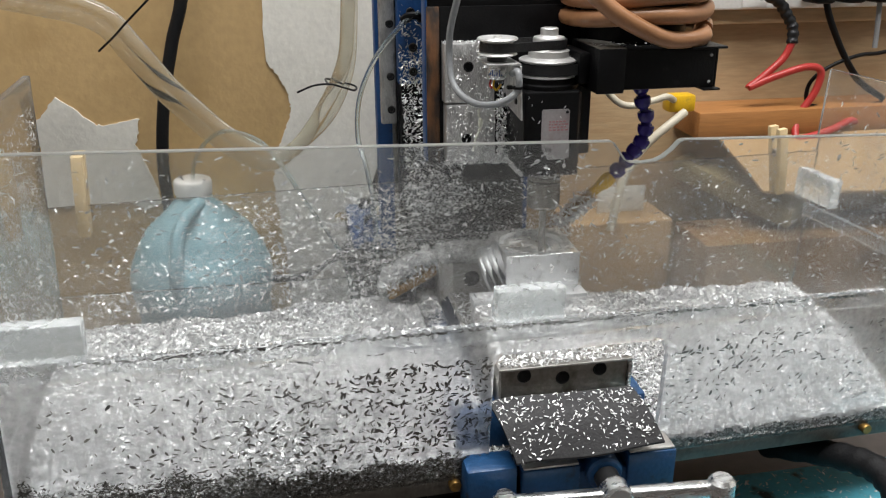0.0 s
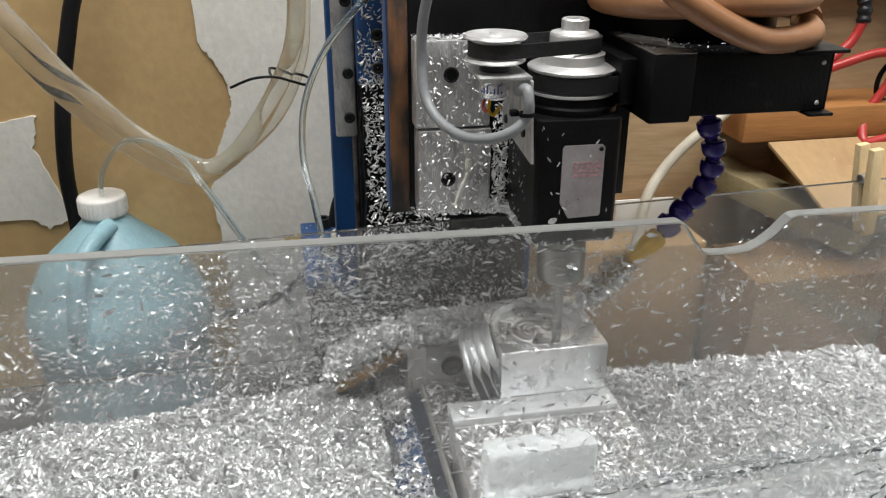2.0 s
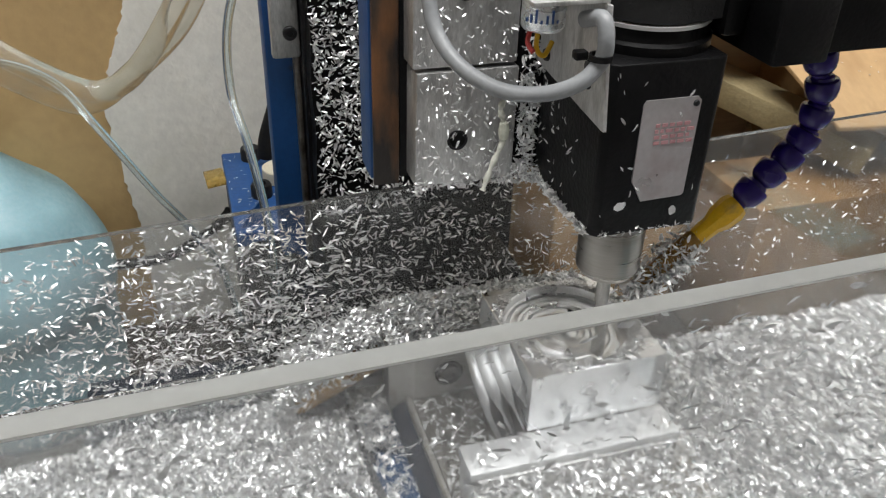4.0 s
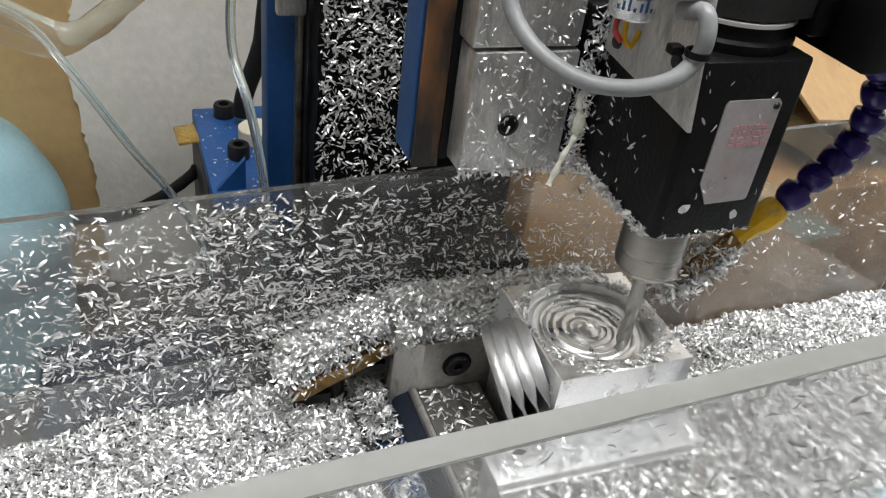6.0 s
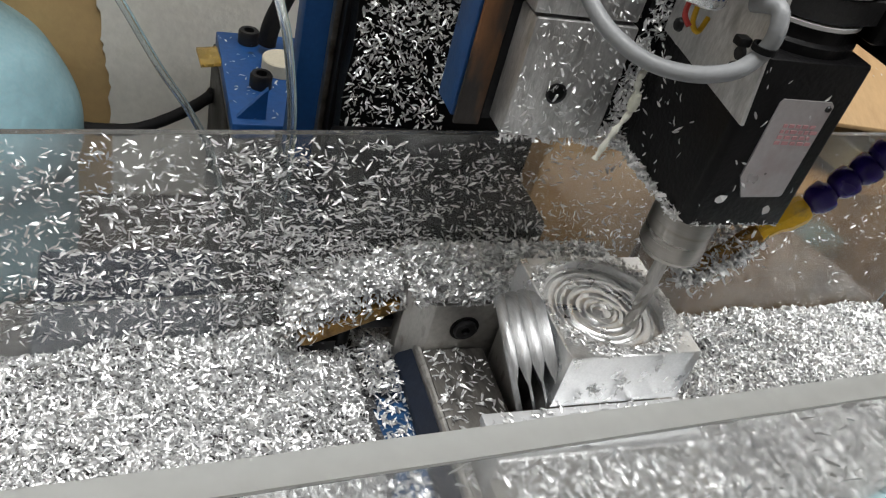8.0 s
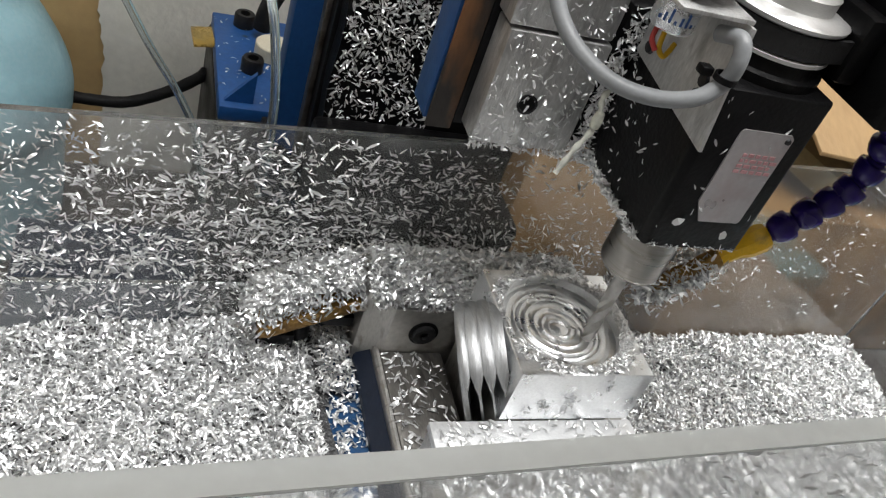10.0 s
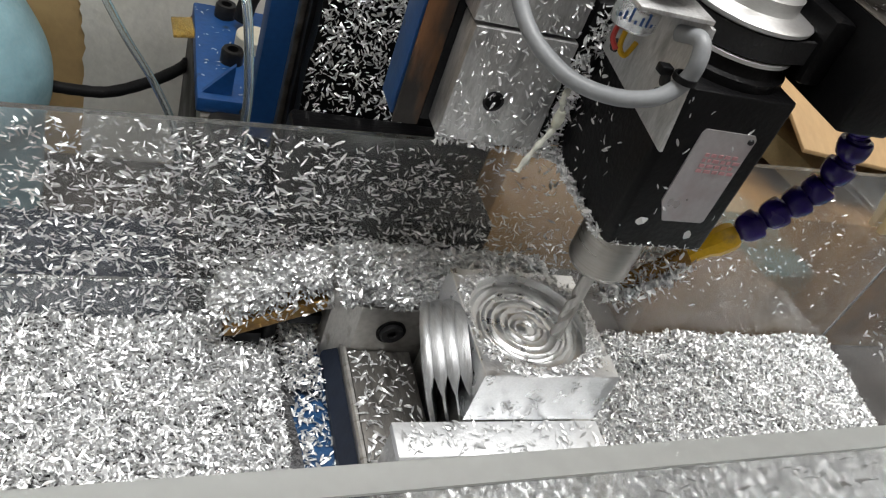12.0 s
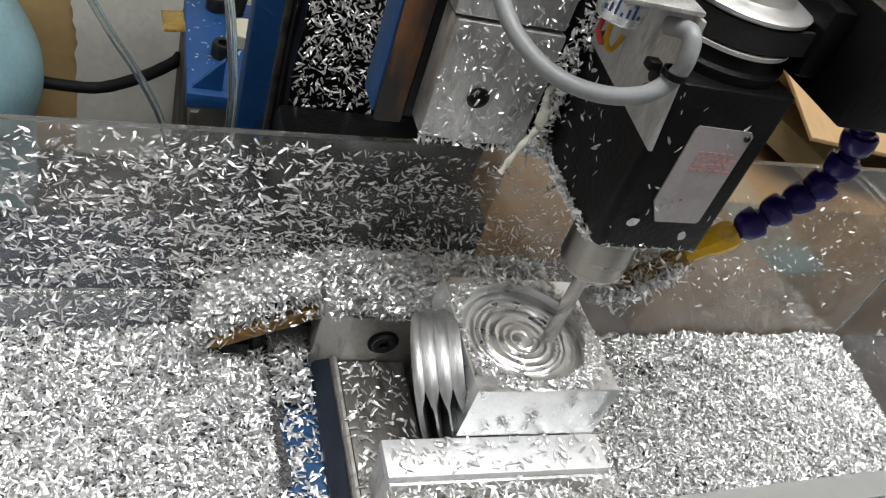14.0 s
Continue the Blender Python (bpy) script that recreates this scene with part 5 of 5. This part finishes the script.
def build_swarf():
    nx, ny = 260, 90
    xs, ys = np.linspace(X0 + 0.0005, X1 - 0.0005, nx), np.linspace(PANEL + 0.0062, 0.1060, ny)
    gx, gy = np.meshgrid(xs, ys)
    top = bed_height(gx, gy) - 0.0022
    flat = askew(gx, gy, top)
    hole = (flat[..., 0] > -0.063) & (flat[..., 0] < 0.084) & (flat[..., 1] < 0.099) & (flat[..., 1] > -0.110)
    b = [(x, y, z + 0.125) for x, y, z in zip(gx.ravel(), gy.ravel(), top.ravel())]
    faces = [(j * nx + i, j * nx + i + 1, (j + 1) * nx + i + 1, (j + 1) * nx + i) for j in range(ny - 1) for i in range(nx - 1)
             if not hole[j, i]]
    ring = [j for j in range(nx)] + [i * nx + nx - 1 for i in range(1, ny)] + [(ny - 1) * nx + i for i in range(nx - 2, -1, -1)] + [i * nx for i in range(ny - 2, 0, -1)]
    off = len(b)
    b += [(b[i][0], b[i][1], 0.0005) for i in ring]
    m = len(ring)
    faces += [(ring[k], off + k, off + (k + 1) % m, ring[(k + 1) % m]) for k in range(m)]
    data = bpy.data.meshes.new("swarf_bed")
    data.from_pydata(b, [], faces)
    # The dark bed shows between the chips as their gap shade.
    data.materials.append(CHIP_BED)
    ob = tagged(new("swarf_bed", data), "deep bed of packed aluminium swarf on the table, darkened as gap shade", "metal swarf", kind="stuff")
    ob.location = (0, 0, -0.125 + RISE)
    BASES[ob] = Vector((0, 0, -0.125))
    TABLE_THINGS.append(ob)
    TILTED.append(ob)
    smooth(ob, 80)

    n = 185000
    x, y = RNG.uniform(X0 + 0.003, X1 - 0.003, n), RNG.uniform(PANEL + 0.009, 0.1045, n)
    p = askew(x, y, bed_height(x, y) + RNG.uniform(-0.0024, 0.0018, n))
    keep = ~in_vise(p[:, 0], p[:, 1]) & (x < bed_end(y) + 0.008 * RNG.random(n))
    p = p[keep]
    chips(p, facing(p, (0, 0, 1)), "dense layer of bright curled aluminium chips on the table", True, tilt=0.58, long=(0.0032, 0.0061), wide=0.24)

    # heaps on the vise, the jaws and the clamp
    def heap(n, x0, x1, y0, y1, z, depth, label, round_top=0.0, **kw):
        p = on_patch(n, (x0, y0, z), (x1 - x0, 0, 0), (0, y1 - y0, 0))
        u, v = (p[:, 0] - x0) / (x1 - x0), (p[:, 1] - y0) / (y1 - y0)
        p[:, 2] += RNG.uniform(0, 1, n) * depth + round_top * (np.sin(np.pi * u) * np.sin(np.pi * v))
        chips(p, facing(p, (0, 0, 1)), label, True, **{"tilt": 0.45, **kw})

    p = on_patch(3400, (-0.0320, -0.1110, -0.0462), (0.1035, 0, 0), (0, 0.0910, 0))
    p[:, 2] += 0.0105 * np.clip((p[:, 1] + 0.111) / 0.07, 0, 1) * RNG.uniform(0.55, 1, len(p)) + RNG.uniform(0, 0.003, len(p))
    chips(p, facing(p, (0, -0.1, 1)), "sloping heap of aluminium chips on the moving jaw", True, tilt=0.45)
    heap(4200, -0.0455, 0.0040, 0.0638, 0.1040, -0.0300, 0.0070, "heap of aluminium chips on the fixed jaw", 0.0055, tilt=0.5, long=(0.0034, 0.0060))
    heap(3200, 0.0030, 0.0720, 0.0660, 0.1040, -0.0298, 0.0065, "chips on the fixed jaw behind the workpiece", 0.004, tilt=0.5, long=(0.0034, 0.0060))
    heap(2200, -0.0480, 0.0760, 0.0990, 0.1090, -0.0400, 0.0120, "chips banked up between the fixed jaw and the guard", tilt=0.5, long=(0.0034, 0.0060))

    def mound(a, b):
        return max(0.0, 1 - abs(2 * a - 1) ** 9) * max(0.0, 1 - abs(2 * b - 1) ** 6)

    p = on_patch(4200, (-0.1030, 0.0745, 0.0), (0.0575, 0, 0), (0, 0.0315, 0), lambda a, b: 0.25 + 0.75 * mound(a, b))
    rise = np.array([mound((x + 0.1030) / 0.0575, (y - 0.0745) / 0.0315) for x, y in p[:, :2]])
    lump = 0.0030 * np.sin(p[:, 0] * 310) * np.cos(p[:, 1] * 260) + 0.0016 * np.sin(p[:, 0] * 730 + p[:, 1] * 500)
    p[:, 2] = -0.0600 + 0.42 * (p[:, 0] + 0.0985) + rise * (0.0125 + lump) + RNG.uniform(-0.002, 0.0035, len(p)) - 0.004 * (1 - rise)
    chips(p, facing(p, (-0.2, -0.2, 1)), "long uneven heap of aluminium chips on the clamp", True, tilt=0.5, long=(0.0034, 0.0060))
    heap(120, -0.0310, 0.0660, -0.0172, -0.0010, -0.0311, 0.0006, "chips lying on the bright step plate", tilt=0.12)
    heap(230, -0.0355, -0.0050, -0.018, 0.0630, -0.0599, 0.0006, "chips lying on the vise slide", tilt=0.12)
    heap(230, -0.0655, -0.0450, 0.000, 0.0500, -0.0789, 0.0014, "chips on the blue vise base", tilt=0.3)
    heap(1000, -0.0655, -0.0470, 0.0500, 0.1000, -0.0789, 0.0090, "chips heaped beside the fixed jaw", 0.004)
    heap(900, -0.0655, -0.0450, -0.1080, -0.004, -0.0789, 0.0060, "chips heaped beside the moving jaw", 0.004)

    # round the pocket's rim
    a, r = RNG.uniform(0, 2 * math.pi, 3600), 0.0292 + np.abs(RNG.normal(0, 0.0036, 3600))
    p = np.stack([0.031 + r * np.cos(a), 0.033 + r * np.sin(a), np.full(3600, 0.0003)], 1)
    w = 0.25 + 0.75 * np.clip(np.cos(a + 0.5), 0, 1)
    ok = (p[:, 0] > 0.001) & (p[:, 0] < 0.065) & (p[:, 1] > 0.001) & (p[:, 1] < 0.064) & (RNG.random(3600) < w)
    chips(p[ok], facing(p[ok], (0, 0, 1)), "chips clinging round the rim of the pocket", True, tilt=0.35, long=(0.0018, 0.0045))

    # stuck on the guard
    def stuck(p, normal, label, **kw):
        q = askew(p[:, 0], p[:, 1], p[:, 2])
        chips(q, facing(q, np.array(SKEW.to_3x3()) @ np.array(normal)), label, True, **kw)

    def clear_of_cuts(p):
        p = p[~((p[:, 0] > -0.052) & (p[:, 0] < 0.094) & (p[:, 2] < -0.022))]
        return p[~((p[:, 0] > 0.022) & (p[:, 0] < 0.083) & (p[:, 2] > 0.110))]

    inside = PANEL + 0.0058
    p = clear_of_cuts(on_patch(1900, (X0 + 0.006, inside, -0.015), (X1 - X0 - 0.012, 0, 0), (0, 0, 0.143), lambda a, b: 0.3 + 0.7 * math.exp(-((a - 0.5) / 0.25) ** 2) * (1 - 0.5 * b)))
    stuck(p, (0, 1, 0.25), "chips stuck on the inside of the acrylic front", lie=(1.8, 1, 1), tilt=0.25, long=(0.0022, 0.005), lift=0.0004)
    # Backlit chips outside the sheet; their shade comes from the darker material.
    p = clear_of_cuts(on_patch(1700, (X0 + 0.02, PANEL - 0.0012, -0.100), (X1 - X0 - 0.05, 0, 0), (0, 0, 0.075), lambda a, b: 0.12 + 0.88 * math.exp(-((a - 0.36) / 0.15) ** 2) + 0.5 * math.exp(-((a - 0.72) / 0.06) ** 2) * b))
    stuck(p, (0, -1, -0.25), "chips darkened for shade, stuck low on the outside of the acrylic front", fold=0.12, tilt=0.07, long=(0.003, 0.0058), lift=0.0008, wide=0.34, material=SHADED_CHIP)
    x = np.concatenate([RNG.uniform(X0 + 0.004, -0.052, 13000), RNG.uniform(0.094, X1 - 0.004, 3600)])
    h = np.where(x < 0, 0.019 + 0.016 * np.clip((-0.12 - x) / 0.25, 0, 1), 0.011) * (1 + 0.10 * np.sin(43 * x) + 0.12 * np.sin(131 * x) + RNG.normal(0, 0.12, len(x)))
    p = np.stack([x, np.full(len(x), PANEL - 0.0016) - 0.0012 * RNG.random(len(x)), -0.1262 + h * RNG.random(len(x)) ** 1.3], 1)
    stuck(p, (0, -1, -0.3), "fringe of chips darkened for shade along the foot of the acrylic front", fold=0.2, tilt=0.14, long=(0.0020, 0.0042), lift=0.0006, material=SHADED_CHIP)
    # The joint's chips take the same shade-darkened colour.
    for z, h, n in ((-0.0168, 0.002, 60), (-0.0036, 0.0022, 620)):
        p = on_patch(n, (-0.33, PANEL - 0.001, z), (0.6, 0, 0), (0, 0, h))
        stuck(p, (0, -1, -0.3), "chips caught along the acrylic joint", lie=(3, 1, 1), fold=0.15, tilt=0.10, long=(0.002, 0.004), material=SHADED_CHIP)
    def spray(a, b):
        """Thrown fans of chips: thick in the middle and in two drifting bands, thin towards the ends and the top."""
        x = X0 + a * (X1 - X0)
        band = math.exp(-((b - 0.36 - 0.22 * (a - 0.3) - 0.03 * math.sin(21 * a)) / 0.15) ** 2) + 0.5 * math.exp(-((b - 0.75 + 0.05 * math.sin(9 * a)) / 0.18) ** 2)
        along = 0.05 + 0.95 * math.exp(-((x + 0.075) / (0.15 if x < -0.075 else 0.115)) ** 2)
        clump = 0.55 + 0.45 * math.sin(47 * a + 5 * math.sin(13 * b)) * math.sin(31 * b + 4 * math.cos(17 * a))
        return min(1.0, along * (0.22 + 0.9 * band) * clump)

    p = on_patch(8200, (X0 + 0.006, 0.1060, -0.075), (X1 - X0 - 0.012, 0, 0), (0, 0, 0.111), spray)
    half = len(p) // 2
    stuck(p[:half], (0, -1, 1.0), "chips stuck on the inside of the acrylic back", lie=(2.4, 1, 1), tilt=0.36, long=(0.0017, 0.0048), lift=0.0006, wide=0.25)
    stuck(p[half:], (0, -1, 0.30), "finer chips stuck on the inside of the acrylic back", lie=(2.0, 1, 1), tilt=0.35, long=(0.0012, 0.0036), lift=0.0006, wide=0.25)
    p = on_patch(900, (0.005, 0.1060, -0.080), (0.125, 0, 0), (0, 0, 0.075), lambda a, b: (1 - 0.7 * a) * (1 - 0.6 * b))
    stuck(p, (0, -1, 0.6), "fine chips stuck on the acrylic behind the workpiece", tilt=0.35, long=(0.0014, 0.0042), lift=0.0006)
    p = on_patch(420, (X0 + 0.006, 0.1030, -0.075), (0.29, 0, 0), (0, 0, 0.024))
    stuck(p, (0, -1, 0.6), "chips stuck on the cloudy acrylic strip", tilt=0.3, long=(0.0024, 0.005), lift=0.0004)
    for x, sign in ((X0 + 0.0004, 1), (X1 - 0.0004, -1)):
        p = on_patch(2600 if sign > 0 else 420, (x, PANEL + 0.02, -0.08), (0, 0.2, 0), (0, 0, 0.20), lambda a, b: (1 - 0.75 * b) * (0.35 + 0.65 * math.sin(9 * a + 6 * b) ** 2))
        stuck(p, (sign, 0, 0.2), "chips stuck on the acrylic side", tilt=0.2, long=(0.0022, 0.005))
    p = on_patch(1100, (X0 + 0.004, PANEL + 0.0062, -0.0029), (X1 - X0 - 0.008, 0, 0), (0, 0.005, 0))
    stuck(p, (0, 0, 1), "row of chips lying on the acrylic rail", tilt=0.4, long=(0.0018, 0.004))


def build_still_chips():
    p = on_patch(2200, (-0.0475, 0.2365, -0.06), (0.066, 0, 0), (0, 0, 0.185), lambda a, b: 0.15 + 0.85 * min(1, 1.5 * b) * (1 if b < 0.85 else 0.6))
    chips(p, facing(p, (0, -1, 0.6)), "chips thrown on the black slide cover", tilt=0.35, long=(0.0026, 0.0052))
    p = on_patch(260, (-0.0505, 0.2355, 0.113), (0.026, 0, 0), (0, 0, 0.10), lambda a, b: (1 - b) ** 2)
    chips(p, facing(p, (0, -1, 0.1)), "chips on the blue saddle plate", tilt=0.25, long=(0.002, 0.005))
    p = on_patch(300, (-0.033, 0.0618, 0.077), (0.042, 0, 0), (0, 0, 0.047), lambda a, b: 1 - 0.4 * b)
    chips(p, facing(p, (0, -1, 0.5)), "chips stuck on the lower mounting block", tilt=0.2, long=(0.0012, 0.0036))
    p = on_patch(190, (-0.034, 0.0626, 0.127), (0.042, 0, 0), (0, 0, 0.048))
    chips(p, facing(p, (0, -1, 0.5)), "chips stuck on the upper mounting block", tilt=0.2, long=(0.0012, 0.0034))
    p = on_patch(130, (-0.0345, 0.0640, 0.1758), (0.043, 0, 0), (0, 0.013, 0))
    chips(p, facing(p, (0, 0, 1)), "chips on top of the mounting block", tilt=0.4, long=(0.002, 0.0045))
    p = np.concatenate([on_patch(300, (-0.034, 0.0616, 0.0735), (0.044, 0, 0), (0, 0.003, 0.0045)), on_patch(160, (0.008, 0.0616, 0.0735), (0.012, -0.004, 0), (0, 0, 0.008))])
    chips(p, facing(p, (0, -1, 0.3)), "chips hanging on the lower edge of the mounting block", tilt=0.6, long=(0.0018, 0.0042))
    p = on_patch(330, (0.0105, 0.0622, 0.080), (0.0085, 0, 0), (0, 0, 0.062), lambda a, b: 1 - 0.5 * b)
    chips(p, facing(p, (-0.3, -1, 0.2)), "chips packed in the gap beside the headstock", tilt=0.5, long=(0.0022, 0.005))
    p = on_patch(320, (0.0192, 0.0080, 0.0745), (0, 0.054, 0), (0, 0, 0.004), lambda a, b: 0.25 + 0.75 * a)
    chips(p, facing(p, (-1, -0.3, -0.2)), "chips fringing the headstock's lower edge", tilt=0.7, long=(0.002, 0.005))
    p = on_patch(46, (0.0222, 0.0064, 0.0760), (0.042, 0, 0), (0, 0, 0.0018))
    chips(p, facing(p, (0, -1, -0.3)), "chips fringing the headstock's front edge", tilt=0.6, long=(0.0015, 0.003))
    p = on_patch(18, (0.021, 0.0063, 0.079), (0.043, 0, 0), (0, 0, 0.062))
    chips(p, facing(p, (0, -1, 0.1)), "few chips stuck on the black headstock", tilt=0.15, long=(0.0016, 0.0034))
    p = np.array([(0.0301, 0.0061, 0.0887), (0.0529, 0.0061, 0.0837)])
    chips(p, facing(p, (0, -1, 0.1)), "broad chips stuck on the black headstock", tilt=0.05, long=(0.0042, 0.0046), wide=0.6)
    p = on_patch(60, (0.0193, 0.010, 0.08), (0, 0.052, 0), (0, 0, 0.06), lambda a, b: a)
    chips(p, facing(p, (-1, 0, 0.1)), "chips stuck on the headstock's side", tilt=0.2, long=(0.002, 0.004))
    p = on_patch(60, (-0.1020, 0.325, -0.0876), (0.055, 0, 0), (0, 0.14, 0))
    chips(p, facing(p, (0, 0, 1)), "chips on the blue column foot", tilt=0.15, long=(0.002, 0.0045))
    t = 0.30 + 0.72 * RNG.random(1500)
    a = np.array((0.098, 0.034, 0.0570)), np.array((0.0615, 0.0345, 0.0268))
    p = a[0] * (1 - t)[:, None] + a[1] * t[:, None] + RNG.normal(0, 0.0036, (1500, 3)) + np.array((0, 0, -0.0025))
    chips(p, RNG.normal(0, 1, (1500, 3)), "tangle of chips caught on the coolant nozzle", tilt=0.3, long=(0.003, 0.006))
    p = on_patch(60, (0.475, 0.320, -0.0540), (0.3, 0, 0), (0, 0.09, 0.0432))
    chips(p, facing(p, (0, 0, 1)), "chips sprinkled on the cardboard flap", tilt=0.15, long=(0.002, 0.005))
    p = on_patch(160, (0.076, -0.002, 0.1778), (0.09, 0, 0), (0, 0.06, 0), lambda a, b: (1 - a))
    chips(p, facing(p, (0, 0, 1)), "fine chips on the motor bracket", tilt=0.2, long=(0.0015, 0.0032))
    p = on_patch(1200, (0.126, -0.21, -0.2245), (0.48, 0, 0), (0, 0.185, 0))
    chips(p, facing(p, (0, 0, 1)), "chips fallen on the teal drip tray", tilt=0.3)


build_table()
build_guard()
build_pegs()
build_vise()
build_mat()
build_workpiece()
build_clamp()
build_swarf()
build_still_chips()


def motions():
    """The table creeps under the cutter with all that stands on it; the spindle turns."""
    for ob in TABLE_THINGS:
        home = ob.matrix_basis.copy()
        if ob in TILTED:
            up = Matrix.Translation((0, 0, RISE))
            home = up @ SKEW @ up.inverted() @ home
        walk(ob, [(t, Matrix.Translation((x, y, 0)) @ home) for t, x, y in TABLE_ROWS])
    home = SPINDLE.location.copy()
    walk(SPINDLE, [(k * 0.2, Matrix.Translation(home) @ pose(0, 0, 0, 0, 0, -80 * k)) for k in range(71)])


motions()
